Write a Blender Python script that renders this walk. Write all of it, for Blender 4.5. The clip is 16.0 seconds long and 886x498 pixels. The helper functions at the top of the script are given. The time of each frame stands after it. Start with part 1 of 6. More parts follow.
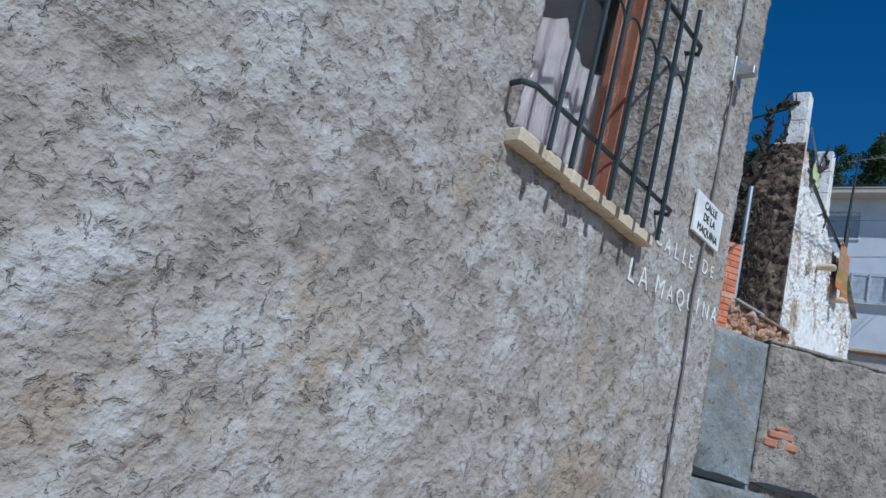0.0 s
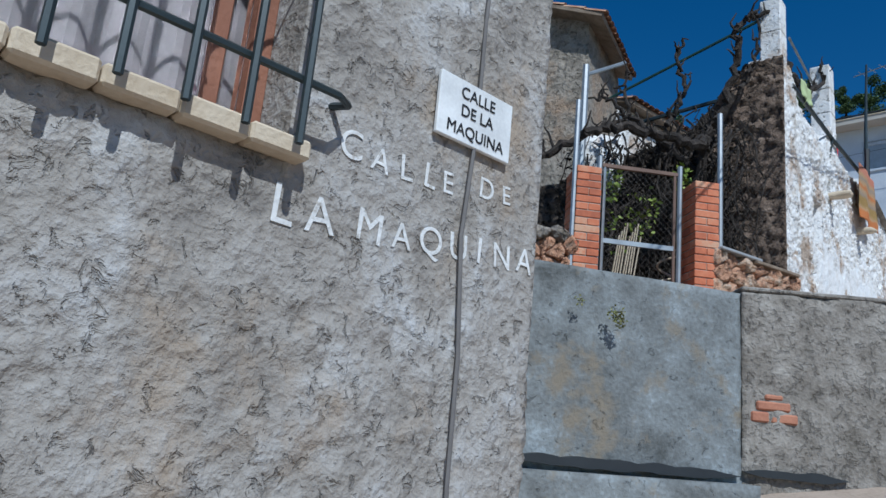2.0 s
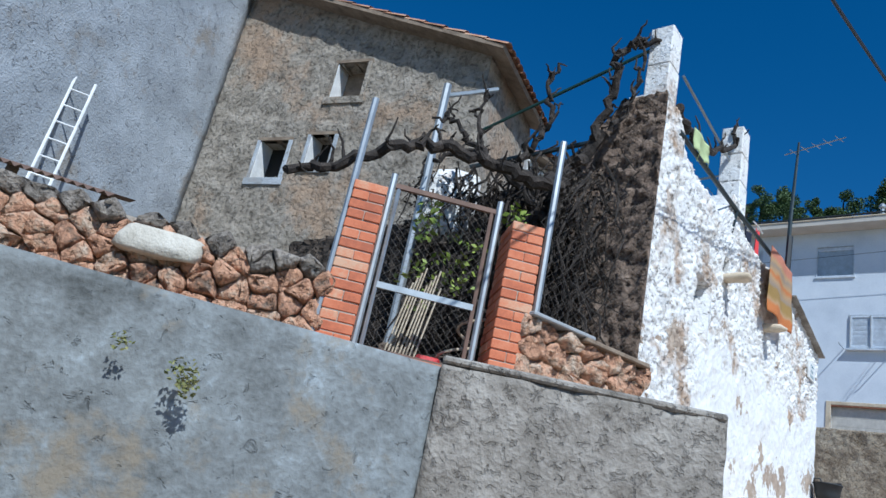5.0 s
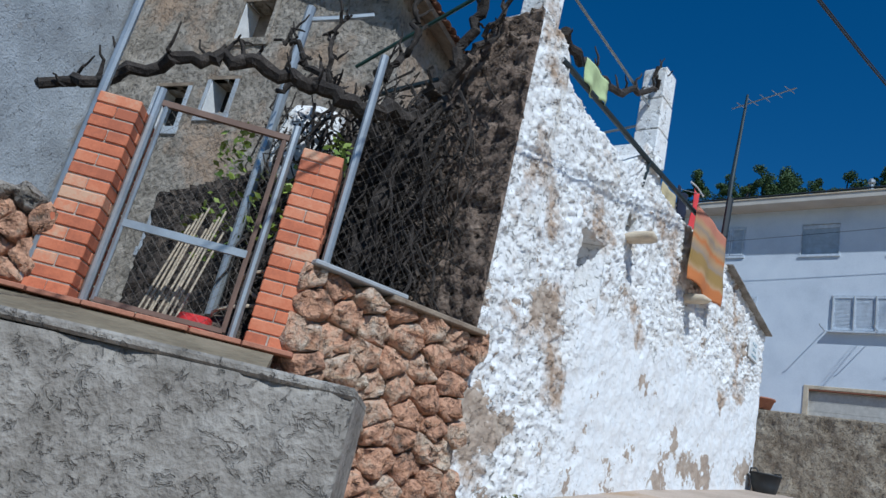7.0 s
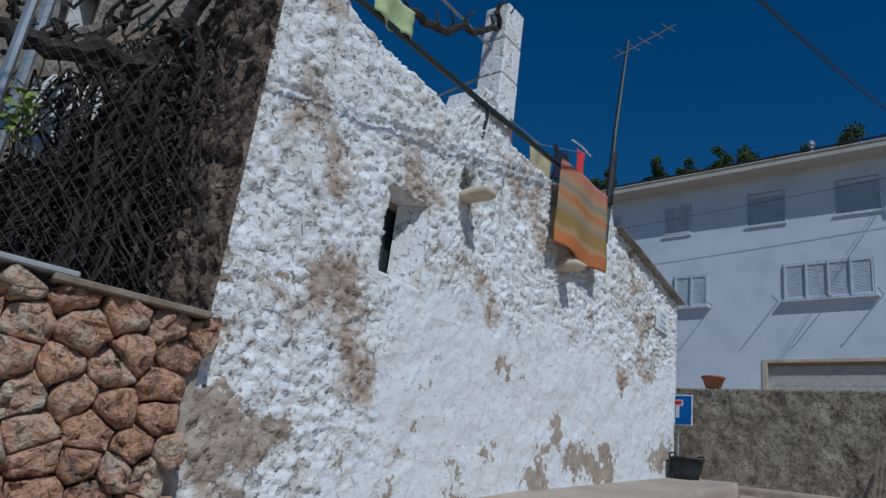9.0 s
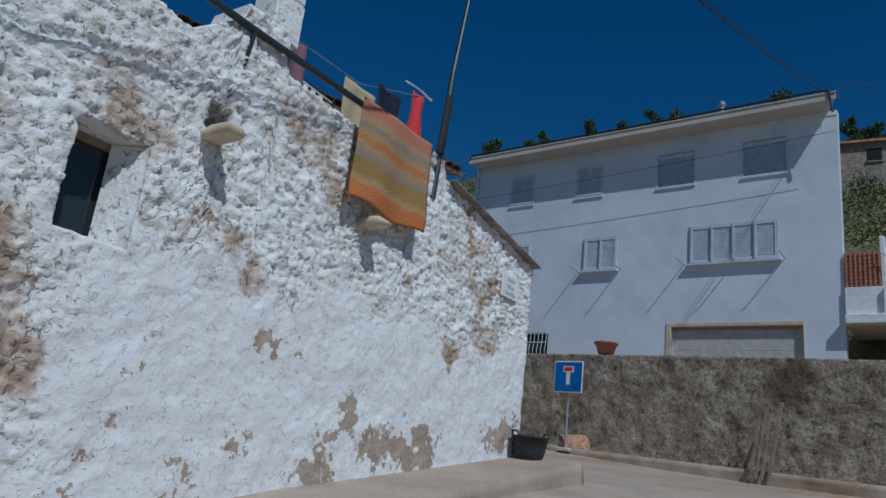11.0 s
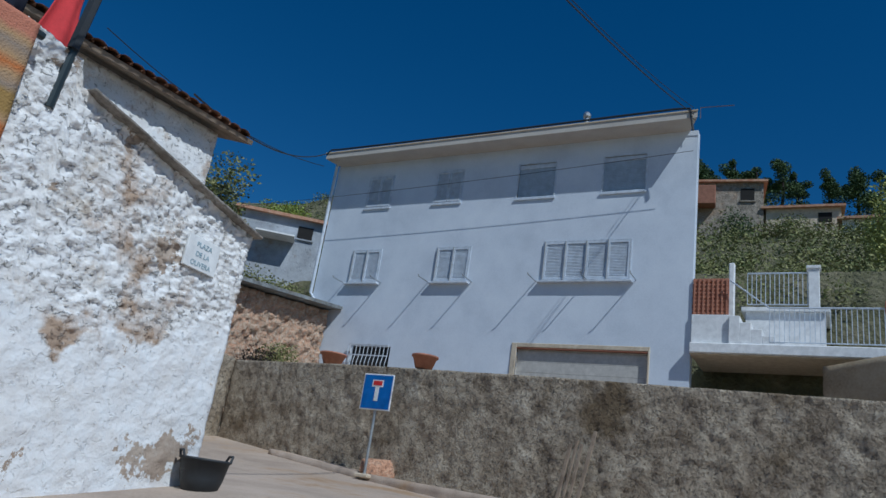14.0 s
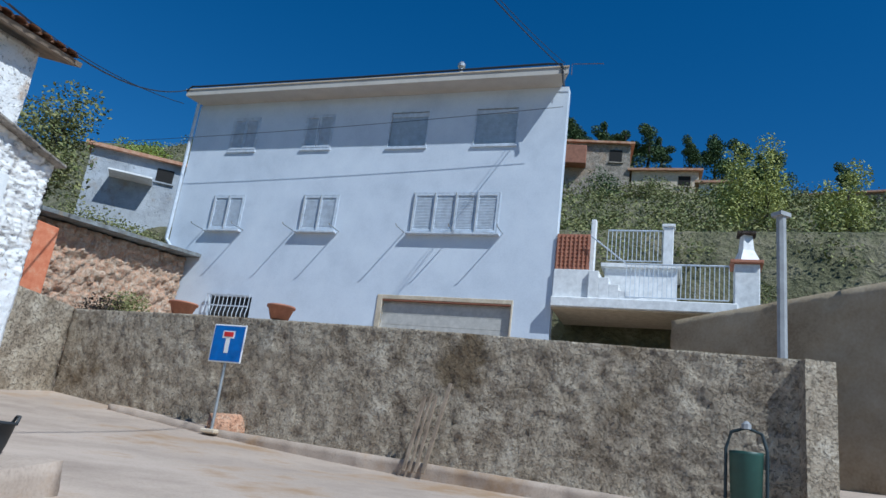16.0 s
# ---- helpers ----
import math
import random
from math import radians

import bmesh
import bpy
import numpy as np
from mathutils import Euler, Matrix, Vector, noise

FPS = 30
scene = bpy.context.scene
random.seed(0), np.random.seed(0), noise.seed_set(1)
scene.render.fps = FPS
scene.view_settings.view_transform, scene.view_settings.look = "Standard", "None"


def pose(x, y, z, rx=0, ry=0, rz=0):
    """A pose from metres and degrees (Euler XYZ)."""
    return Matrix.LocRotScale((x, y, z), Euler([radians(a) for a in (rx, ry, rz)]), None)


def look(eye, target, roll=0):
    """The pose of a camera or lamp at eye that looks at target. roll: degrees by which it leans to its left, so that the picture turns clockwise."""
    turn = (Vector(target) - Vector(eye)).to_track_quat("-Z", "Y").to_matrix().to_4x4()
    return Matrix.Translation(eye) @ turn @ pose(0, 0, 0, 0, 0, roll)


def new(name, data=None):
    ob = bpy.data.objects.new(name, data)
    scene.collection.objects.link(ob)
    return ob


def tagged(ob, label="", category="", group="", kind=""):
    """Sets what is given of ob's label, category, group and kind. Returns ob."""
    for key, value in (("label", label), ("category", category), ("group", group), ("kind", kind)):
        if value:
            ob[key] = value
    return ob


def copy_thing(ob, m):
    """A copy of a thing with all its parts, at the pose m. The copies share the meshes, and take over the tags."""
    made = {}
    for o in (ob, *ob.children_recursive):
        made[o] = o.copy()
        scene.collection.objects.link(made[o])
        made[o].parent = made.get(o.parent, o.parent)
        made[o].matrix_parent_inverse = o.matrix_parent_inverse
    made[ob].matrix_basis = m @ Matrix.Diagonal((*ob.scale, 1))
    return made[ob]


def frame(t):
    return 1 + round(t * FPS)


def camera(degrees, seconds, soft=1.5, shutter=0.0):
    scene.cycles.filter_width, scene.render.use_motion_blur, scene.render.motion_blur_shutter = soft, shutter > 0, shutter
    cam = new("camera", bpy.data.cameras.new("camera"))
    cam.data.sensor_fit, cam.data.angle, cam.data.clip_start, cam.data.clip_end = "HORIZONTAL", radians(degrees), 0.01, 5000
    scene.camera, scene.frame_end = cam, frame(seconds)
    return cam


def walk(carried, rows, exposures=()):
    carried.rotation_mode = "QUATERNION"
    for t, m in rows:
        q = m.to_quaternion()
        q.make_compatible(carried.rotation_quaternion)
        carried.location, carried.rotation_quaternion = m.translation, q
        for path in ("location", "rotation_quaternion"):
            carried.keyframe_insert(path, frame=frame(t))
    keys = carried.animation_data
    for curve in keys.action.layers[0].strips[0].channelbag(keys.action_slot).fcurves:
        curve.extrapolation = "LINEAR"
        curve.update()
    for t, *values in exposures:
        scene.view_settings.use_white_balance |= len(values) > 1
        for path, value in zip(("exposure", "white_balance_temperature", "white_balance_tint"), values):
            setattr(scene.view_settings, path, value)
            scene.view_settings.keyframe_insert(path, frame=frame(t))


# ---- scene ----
cam = camera(62.2, 16.0)
ROWS = [
    (0.0, -0.009, -0.001, 1.764, 103.91, -14.25, -4.89),
    (0.5, 0.385, 0.275, 1.872, 106.28, -9.95, -1.68),
    (1.0, 0.711, 0.621, 1.941, 106.97, -8.57, -2.42),
    (1.5, 1.079, 0.922, 2.035, 107.18, -6.97, 0.60),
    (2.0, 1.363, 1.245, 2.099, 103.82, -5.38, 1.26),
    (2.5, 1.690, 1.615, 2.223, 109.54, -7.80, -1.64),
    (3.0, 1.995, 1.950, 2.306, 109.92, -6.41, 0.48),
    (3.5, 2.297, 2.364, 2.408, 109.16, -8.24, -1.65),
    (4.0, 2.642, 2.671, 2.499, 109.03, -8.62, -2.51),
    (4.5, 2.988, 3.017, 2.579, 109.84, -10.48, -2.36),
    (7.0, 4.890, 4.472, 3.127, 107.88, -12.80, -1.89),
    (7.5, 5.259, 4.813, 3.198, 108.79, -9.65, 1.65),
    (8.0, 5.658, 5.026, 3.241, 109.16, -10.34, -1.18),
    (8.5, 6.035, 5.434, 3.312, 108.42, -10.14, -3.28),
    (9.0, 6.406, 5.661, 3.415, 108.83, -7.28, -1.71),
    (9.5, 6.765, 6.038, 3.526, 107.17, -8.99, -9.16),
    (10.0, 7.143, 6.233, 3.631, 107.01, -7.47, -7.48),
    (12.5, 8.888, 7.622, 4.143, 105.42, -5.99, -3.69),
    (13.0, 9.276, 8.022, 4.164, 105.74, -4.52, -1.04),
    (13.5, 9.724, 8.270, 4.215, 106.88, -5.12, -3.48),
    (14.0, 10.138, 8.486, 4.251, 109.00, -8.29, -14.19),
    (14.5, 10.398, 8.750, 4.324, 108.24, -9.03, -19.51),
    (15.0, 10.567, 8.753, 4.361, 110.67, -9.15, -15.88),
    (15.5, 10.644, 8.799, 4.403, 108.27, -9.53, -24.67),
    (16.0, 10.627, 8.875, 4.368, 106.64, -6.98, -23.66),
]
walk(cam, [(t, pose(x, y, z, rx, ry, rz)) for t, x, y, z, rx, ry, rz in ROWS],
     [(t, stops, 5530, 5) for t, stops in ((0, 0.12), (2.0, 0.10), (3.5, 0.34), (4.7, 0.52), (7.0, 0.17), (8.0, 0.0), (8.5, -0.32), (9.0, -0.5), (9.5, -0.75), (10.0, -0.8), (12.5, -0.3), (13.0, -0.48), (13.5, -0.38), (14.0, -0.25), (14.5, 0.2), (16.0, 0.34))])

# ---- world and sun ----
SUN = Vector((0.22, -0.62, 0.75)).normalized()
world = bpy.data.worlds.new("sky")
scene.world = world
world.use_nodes = True
wn = world.node_tree.nodes
sky = wn.new("ShaderNodeTexSky")
sky.sky_type = "NISHITA"
sky.sun_disc = False
sky.sun_elevation = math.asin(SUN.z)
sky.sun_rotation = math.atan2(SUN.x, SUN.y)
sky.altitude = 900
sky.air_density = 1.0
sky.dust_density = 0.15
sky.ozone_density = 3.0
tone = wn.new("ShaderNodeHueSaturation")
tone.inputs["Saturation"].default_value = 1.35
world.node_tree.links.new(sky.outputs[0], tone.inputs["Color"])
world.node_tree.links.new(tone.outputs[0], wn["Background"].inputs[0])
wn["Background"].inputs[1].default_value = 0.066
sun = new("sun", bpy.data.lights.new("sun", "SUN"))
sun.data.energy = 3.5
sun.data.angle = radians(0.55)
sun.data.color = (1.0, 0.965, 0.91)
sun.matrix_world = look(SUN * 50, (0, 0, 0))


# ---- materials ----
def material(name, stops, scale=3.0, fine=60.0, rough=0.9, bump=0.3, metal=0.0, dist=0.02, mottled=0.5, per_object=0.0, stain=None, stain_scale=0.8, stain_at=0.55, per_island=0.0, pits=0.0, pit_scale=22.0, pit_at=0.40):
    """A surface with a ramp of colours over coarse noise, fine grain, optional stains, pits with their shade darkened
    into the colour, and relief.
    """
    m = bpy.data.materials.new(name)
    m.use_nodes = True
    n, l = m.node_tree.nodes, m.node_tree.links
    b = n["Principled BSDF"]
    b.inputs["Roughness"].default_value, b.inputs["Metallic"].default_value = rough, metal
    co = n.new("ShaderNodeNewGeometry")
    big = n.new("ShaderNodeTexNoise")
    big.inputs["Scale"].default_value, big.inputs["Detail"].default_value, big.inputs["Roughness"].default_value = scale, 8, 0.62
    small = n.new("ShaderNodeTexNoise")
    small.inputs["Scale"].default_value, small.inputs["Detail"].default_value = fine, 5
    l.new(co.outputs["Position"], big.inputs["Vector"])
    l.new(co.outputs["Position"], small.inputs["Vector"])
    mix = n.new("ShaderNodeMath")
    mix.operation = "MULTIPLY_ADD"
    mix.inputs[1].default_value = mottled
    l.new(small.outputs[0], mix.inputs[0])
    sub = n.new("ShaderNodeMath")
    sub.operation = "MULTIPLY_ADD"
    sub.inputs[1].default_value, sub.inputs[2].default_value = 1.6, -0.3 - mottled / 2
    l.new(big.outputs[0], sub.inputs[0])
    l.new(sub.outputs[0], mix.inputs[2])
    value = mix.outputs[0]
    for amount, node, out in ((per_object, "ShaderNodeObjectInfo", "Random"), (per_island, "ShaderNodeNewGeometry", "Random Per Island")):
        if amount:
            info = n.new(node)
            add = n.new("ShaderNodeMath")
            add.operation = "MULTIPLY_ADD"
            add.inputs[1].default_value = amount
            l.new(info.outputs[out], add.inputs[0])
            l.new(value, add.inputs[2])
            less = n.new("ShaderNodeMath")
            less.operation = "SUBTRACT"
            less.inputs[1].default_value = amount / 2
            l.new(add.outputs[0], less.inputs[0])
            value = less.outputs[0]
    ramp = n.new("ShaderNodeValToRGB")
    while len(ramp.color_ramp.elements) < len(stops):
        ramp.color_ramp.elements.new(0.5)
    for e, (p, c) in zip(ramp.color_ramp.elements, stops):
        e.position, e.color = p, (*c, 1)
    l.new(value, ramp.inputs[0])
    colour = ramp.outputs[0]
    if stain:
        s = n.new("ShaderNodeTexNoise")
        s.inputs["Scale"].default_value, s.inputs["Detail"].default_value = stain_scale, 10
        s.inputs["Roughness"].default_value = 0.68
        l.new(co.outputs["Position"], s.inputs["Vector"])
        mr = n.new("ShaderNodeMapRange")
        mr.inputs["From Min"].default_value, mr.inputs["From Max"].default_value = stain_at, stain_at + 0.1
        l.new(s.outputs[0], mr.inputs["Value"])
        mx = n.new("ShaderNodeMix")
        mx.data_type = "RGBA"
        mx.inputs["B"].default_value = (0, 0, 0, 1)
        l.new(mr.outputs[0], mx.inputs["Factor"])
        mx.inputs[7].default_value = (*stain, 1)
        l.new(colour, mx.inputs[6])
        colour = mx.outputs[2]
    hollow = None
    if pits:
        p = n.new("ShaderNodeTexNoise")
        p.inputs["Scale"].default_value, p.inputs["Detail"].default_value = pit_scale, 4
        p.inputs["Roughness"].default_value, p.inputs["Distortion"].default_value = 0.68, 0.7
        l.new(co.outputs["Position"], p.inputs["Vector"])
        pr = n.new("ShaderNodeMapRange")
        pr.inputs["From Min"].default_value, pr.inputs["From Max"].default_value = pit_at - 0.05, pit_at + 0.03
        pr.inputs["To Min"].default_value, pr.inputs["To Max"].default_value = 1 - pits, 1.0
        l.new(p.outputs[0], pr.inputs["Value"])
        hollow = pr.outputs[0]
        # Darkens the base colour inside the pits, as painted crevice shadow.
        crevice_shade = n.new("ShaderNodeVectorMath")
        crevice_shade.operation = "SCALE"
        l.new(colour, crevice_shade.inputs[0])
        l.new(hollow, crevice_shade.inputs["Scale"])
        colour = crevice_shade.outputs[0]
    l.new(colour, b.inputs["Base Color"])
    if bump:
        bm = n.new("ShaderNodeBump")
        bm.inputs["Strength"].default_value, bm.inputs["Distance"].default_value = bump, dist
        height = value if not per_object and not per_island else mix.outputs[0]
        if hollow:
            deep = n.new("ShaderNodeMath")
            deep.operation = "ADD"
            l.new(height, deep.inputs[0])
            l.new(hollow, deep.inputs[1])
            height = deep.outputs[0]
        l.new(height, bm.inputs["Height"])
        l.new(bm.outputs[0], b.inputs["Normal"])
    return m


def plain(name, colour, rough=0.5, metal=0.0):
    c = Vector(colour)
    return material(name, [(0.2, tuple(c * 0.82)), (0.8, tuple(c * 1.12))], 6, 90, rough, 0.08, metal, 0.005)


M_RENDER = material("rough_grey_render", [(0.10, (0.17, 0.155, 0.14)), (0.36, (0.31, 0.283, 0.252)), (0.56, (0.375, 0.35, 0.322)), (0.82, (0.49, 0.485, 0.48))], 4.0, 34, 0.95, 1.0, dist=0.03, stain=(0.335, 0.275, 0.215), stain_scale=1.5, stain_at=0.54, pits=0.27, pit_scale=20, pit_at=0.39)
M_SMOOTH = material("smooth_cement", [(0.12, (0.085, 0.09, 0.088)), (0.38, (0.165, 0.175, 0.175)), (0.6, (0.235, 0.255, 0.26)), (0.85, (0.38, 0.43, 0.465))], 2.6, 34, 0.9, 0.8, dist=0.02, stain=(0.225, 0.195, 0.15), stain_scale=2.3, stain_at=0.54, pits=0.35, pit_scale=13, pit_at=0.36)
M_ROUGH = material("rough_cement", [(0.1, (0.12, 0.105, 0.085)), (0.45, (0.25, 0.225, 0.195)), (0.8, (0.40, 0.37, 0.33))], 3.0, 40, 0.95, 0.9, dist=0.03, pits=0.28, pit_scale=18, pit_at=0.42)
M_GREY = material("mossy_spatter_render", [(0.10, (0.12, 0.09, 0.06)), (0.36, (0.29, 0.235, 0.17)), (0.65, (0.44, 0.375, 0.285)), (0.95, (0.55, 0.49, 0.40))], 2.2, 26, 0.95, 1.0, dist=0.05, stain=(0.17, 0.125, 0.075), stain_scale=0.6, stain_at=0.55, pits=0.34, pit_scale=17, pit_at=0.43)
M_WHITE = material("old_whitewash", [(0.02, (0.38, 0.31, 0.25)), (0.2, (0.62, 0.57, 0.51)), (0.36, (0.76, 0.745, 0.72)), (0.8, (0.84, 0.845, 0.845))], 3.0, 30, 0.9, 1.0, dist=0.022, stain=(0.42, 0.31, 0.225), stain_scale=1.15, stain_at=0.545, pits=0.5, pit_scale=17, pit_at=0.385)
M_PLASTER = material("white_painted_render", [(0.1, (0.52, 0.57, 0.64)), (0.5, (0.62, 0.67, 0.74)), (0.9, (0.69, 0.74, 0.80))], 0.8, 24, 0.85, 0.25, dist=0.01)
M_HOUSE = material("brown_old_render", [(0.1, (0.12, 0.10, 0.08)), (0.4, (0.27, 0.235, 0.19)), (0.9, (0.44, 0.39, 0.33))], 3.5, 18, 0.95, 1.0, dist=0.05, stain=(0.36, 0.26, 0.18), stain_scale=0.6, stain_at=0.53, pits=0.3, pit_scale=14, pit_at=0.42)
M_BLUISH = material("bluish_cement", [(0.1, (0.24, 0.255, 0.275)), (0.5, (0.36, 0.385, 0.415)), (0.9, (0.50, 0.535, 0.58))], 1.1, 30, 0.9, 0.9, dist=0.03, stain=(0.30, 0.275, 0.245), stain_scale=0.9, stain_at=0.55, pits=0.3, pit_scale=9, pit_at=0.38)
M_BRICK = material("orange_brick", [(0.05, (0.40, 0.12, 0.06)), (0.4, (0.56, 0.17, 0.08)), (0.7, (0.62, 0.23, 0.12)), (0.97, (0.60, 0.36, 0.23))], 5, 60, 0.85, 0.35, dist=0.006, per_object=0.75)
M_MORTAR = material("mortar", [(0.2, (0.30, 0.25, 0.20)), (0.8, (0.48, 0.42, 0.35))], 8, 60, 0.95, 0.5)
M_STONE = material("red_rubble_stone", [(0.05, (0.21, 0.15, 0.11)), (0.28, (0.46, 0.25, 0.155)), (0.5, (0.60, 0.335, 0.21)), (0.75, (0.54, 0.38, 0.27)), (1.0, (0.62, 0.52, 0.41))], 9, 34, 0.92, 1.0, dist=0.04, per_object=0.55, pits=0.32, pit_scale=26, pit_at=0.42)
M_PALE = material("pale_limestone", [(0.1, (0.42, 0.38, 0.31)), (0.8, (0.66, 0.62, 0.54))], 7, 50, 0.9, 0.6)
# Stone colour taken down to near-black to hold the shade behind the vine.
M_DARK_SHADED_STONE = material("dark_shaded_stone", [(0.1, (0.02, 0.016, 0.013)), (0.5, (0.07, 0.053, 0.042)), (0.9, (0.16, 0.12, 0.09))], 4, 30, 0.95, 1.0, dist=0.04, per_island=0.4, pits=0.8, pit_scale=12, pit_at=0.46)
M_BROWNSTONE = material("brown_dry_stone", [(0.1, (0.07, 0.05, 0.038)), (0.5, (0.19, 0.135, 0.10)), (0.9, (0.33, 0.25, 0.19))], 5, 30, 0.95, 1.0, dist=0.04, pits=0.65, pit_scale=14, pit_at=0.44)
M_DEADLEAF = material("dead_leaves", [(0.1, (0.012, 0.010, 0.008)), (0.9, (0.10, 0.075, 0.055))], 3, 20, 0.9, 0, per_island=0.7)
M_CAPSTONE = material("grey_cap_stone", [(0.1, (0.14, 0.12, 0.10)), (0.5, (0.27, 0.235, 0.20)), (0.9, (0.42, 0.37, 0.32))], 9, 34, 0.92, 1.0, dist=0.04, per_object=0.4, pits=0.35, pit_scale=26, pit_at=0.42)
M_SOFFIT = material("beige_eave_paint", [(0.1, (0.46, 0.42, 0.37)), (0.9, (0.58, 0.54, 0.48))], 1.5, 24, 0.85, 0.2, dist=0.01)
M_BLIND = plain("blue_grey_blind", (0.40, 0.47, 0.54), 0.5)
M_BRUSHED = material("worn_brushed_whitewash", [(0.2, (0.60, 0.60, 0.59)), (0.7, (0.78, 0.78, 0.77))], 9, 80, 0.9, 0.6, dist=0.01, stain=(0.40, 0.38, 0.355), stain_scale=26, stain_at=0.54)
M_CABLE_SHADOW = plain("cable_shadow_grey", (0.17, 0.16, 0.155), 0.9)
M_TILE = material("clay_roof_tile", [(0.1, (0.16, 0.09, 0.06)), (0.5, (0.40, 0.19, 0.11)), (0.9, (0.52, 0.33, 0.22))], 4, 40, 0.9, 0.5, per_island=0.5)
M_TERRA = material("terracotta", [(0.1, (0.33, 0.13, 0.08)), (0.9, (0.50, 0.23, 0.14))], 6, 50, 0.85, 0.3)
M_EARTH = material("dry_earth", [(0.1, (0.10, 0.08, 0.055)), (0.5, (0.20, 0.165, 0.11)), (0.9, (0.30, 0.25, 0.18))], 2, 20, 1.0, 0.8, dist=0.04)
M_ROAD = material("worn_concrete_road", [(0.1, (0.30, 0.235, 0.185)), (0.5, (0.43, 0.345, 0.275)), (0.9, (0.54, 0.44, 0.36))], 0.8, 40, 0.9, 0.3, stain=(0.35, 0.235, 0.14), stain_scale=0.4, stain_at=0.53, pits=0.12, pit_scale=40)
M_HILL = material("scrub_hillside", [(0.1, (0.05, 0.055, 0.025)), (0.5, (0.13, 0.125, 0.065)), (0.9, (0.24, 0.21, 0.14))], 0.9, 6, 1.0, 1.0, dist=0.3)
M_IRON = plain("dark_green_iron", (0.035, 0.05, 0.055), 0.45, 0.3)
M_STEEL = plain("galvanised_steel", (0.42, 0.44, 0.45), 0.45, 0.7)
M_RUST = plain("rusty_steel", (0.20, 0.13, 0.10), 0.8, 0.2)
M_BLACK = plain("black_rubber", (0.022, 0.026, 0.03), 0.6)
M_WOOD = material("weathered_wood", [(0.1, (0.13, 0.09, 0.06)), (0.9, (0.34, 0.27, 0.20))], 4, 50, 0.85, 0.5)
M_BROWNWOOD = material("red_brown_painted_wood", [(0.1, (0.20, 0.08, 0.045)), (0.9, (0.34, 0.15, 0.09))], 5, 50, 0.7, 0.3)
# Near-black paint for sheets that stand in for the darkness inside openings.
M_UNLIT = plain("unlit_interior_black", (0.012, 0.011, 0.010), 0.9)
M_CREAM = material("cream_stone", [(0.1, (0.45, 0.36, 0.25)), (0.9, (0.66, 0.57, 0.44))], 6, 60, 0.85, 0.4)
M_ENAMEL = plain("white_enamel", (0.80, 0.81, 0.80), 0.3)
M_WHITEPAINT = plain("white_paint", (0.78, 0.78, 0.77), 0.6)
M_BLUE = plain("blue_sign_paint", (0.01, 0.13, 0.44), 0.35)
M_RED = plain("red_sign_paint", (0.60, 0.03, 0.03), 0.4)
M_INK = plain("black_paint", (0.015, 0.015, 0.018), 0.6)
M_GREYPAINT = plain("grey_paint", (0.34, 0.35, 0.36), 0.6)
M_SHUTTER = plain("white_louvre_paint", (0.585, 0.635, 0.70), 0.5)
M_BARK = material("vine_bark", [(0.1, (0.010, 0.008, 0.007)), (0.6, (0.04, 0.031, 0.025)), (0.95, (0.11, 0.09, 0.075))], 9, 70, 0.95, 1.0, dist=0.02)
M_LEAF = material("leaf", [(0.1, (0.10, 0.17, 0.02)), (0.9, (0.30, 0.36, 0.06))], 3, 20, 0.6, 0, per_island=0.5)
M_PINE = material("pine_foliage", [(0.1, (0.02, 0.05, 0.018)), (0.9, (0.10, 0.155, 0.045))], 2, 14, 0.8, 0, per_island=0.6)
M_OLIVE = material("willow_foliage", [(0.1, (0.24, 0.27, 0.06)), (0.9, (0.50, 0.50, 0.17))], 2, 14, 0.8, 0, per_island=0.6)
M_SCRUB = material("scrub_foliage", [(0.1, (0.08, 0.11, 0.03)), (0.9, (0.30, 0.29, 0.12))], 2, 14, 0.9, 0, per_island=0.7)
M_OCHRE = material("ochre_render", [(0.1, (0.20, 0.14, 0.08)), (0.5, (0.36, 0.28, 0.18)), (0.9, (0.46, 0.38, 0.27))], 0.9, 18, 0.95, 0.6)
M_WIRE = plain("rusted_wire", (0.16, 0.14, 0.12), 0.7, 0.3)
M_LANTERN = plain("green_plastic", (0.02, 0.07, 0.055), 0.5)


def glass(name):
    m = bpy.data.materials.new(name)
    m.use_nodes = True
    b = m.node_tree.nodes["Principled BSDF"]
    b.inputs["Base Color"].default_value = (0.03, 0.035, 0.04, 1)
    b.inputs["Roughness"].default_value = 0.05
    return m


M_GLASS = glass("window_glass")
M_CLEAR = glass("clear_window_glass")
M_CLEAR.node_tree.nodes["Principled BSDF"].inputs["Base Color"].default_value = (0.9, 0.9, 0.92, 1)
M_CLEAR.node_tree.nodes["Principled BSDF"].inputs["Transmission Weight"].default_value = 1.0
M_CLEAR.node_tree.nodes["Principled BSDF"].inputs["IOR"].default_value = 1.1


# ---- builders ----
def link(name, bm, mat, parent=None, label="", smooth=False):
    me = bpy.data.meshes.new(name)
    bm.normal_update()
    bm.to_mesh(me)
    bm.free()
    me.materials.append(mat)
    if smooth:
        for p in me.polygons:
            p.use_smooth = True
    ob = new(name, me)
    if parent is not None:
        ob.parent = parent
    if label:
        ob["label"] = label
    return ob


def part(name, bm, mat, parent, label="", smooth=False):
    return link(name, bm, mat, parent, label, smooth)


def thing(name, at, label, category, group="", kind=""):
    """An empty at a thing's base; its parts are built in its own axes."""
    e = new(name)
    e.matrix_world = at if isinstance(at, Matrix) else Matrix.Translation(at)
    return tagged(e, label, category, group, kind)


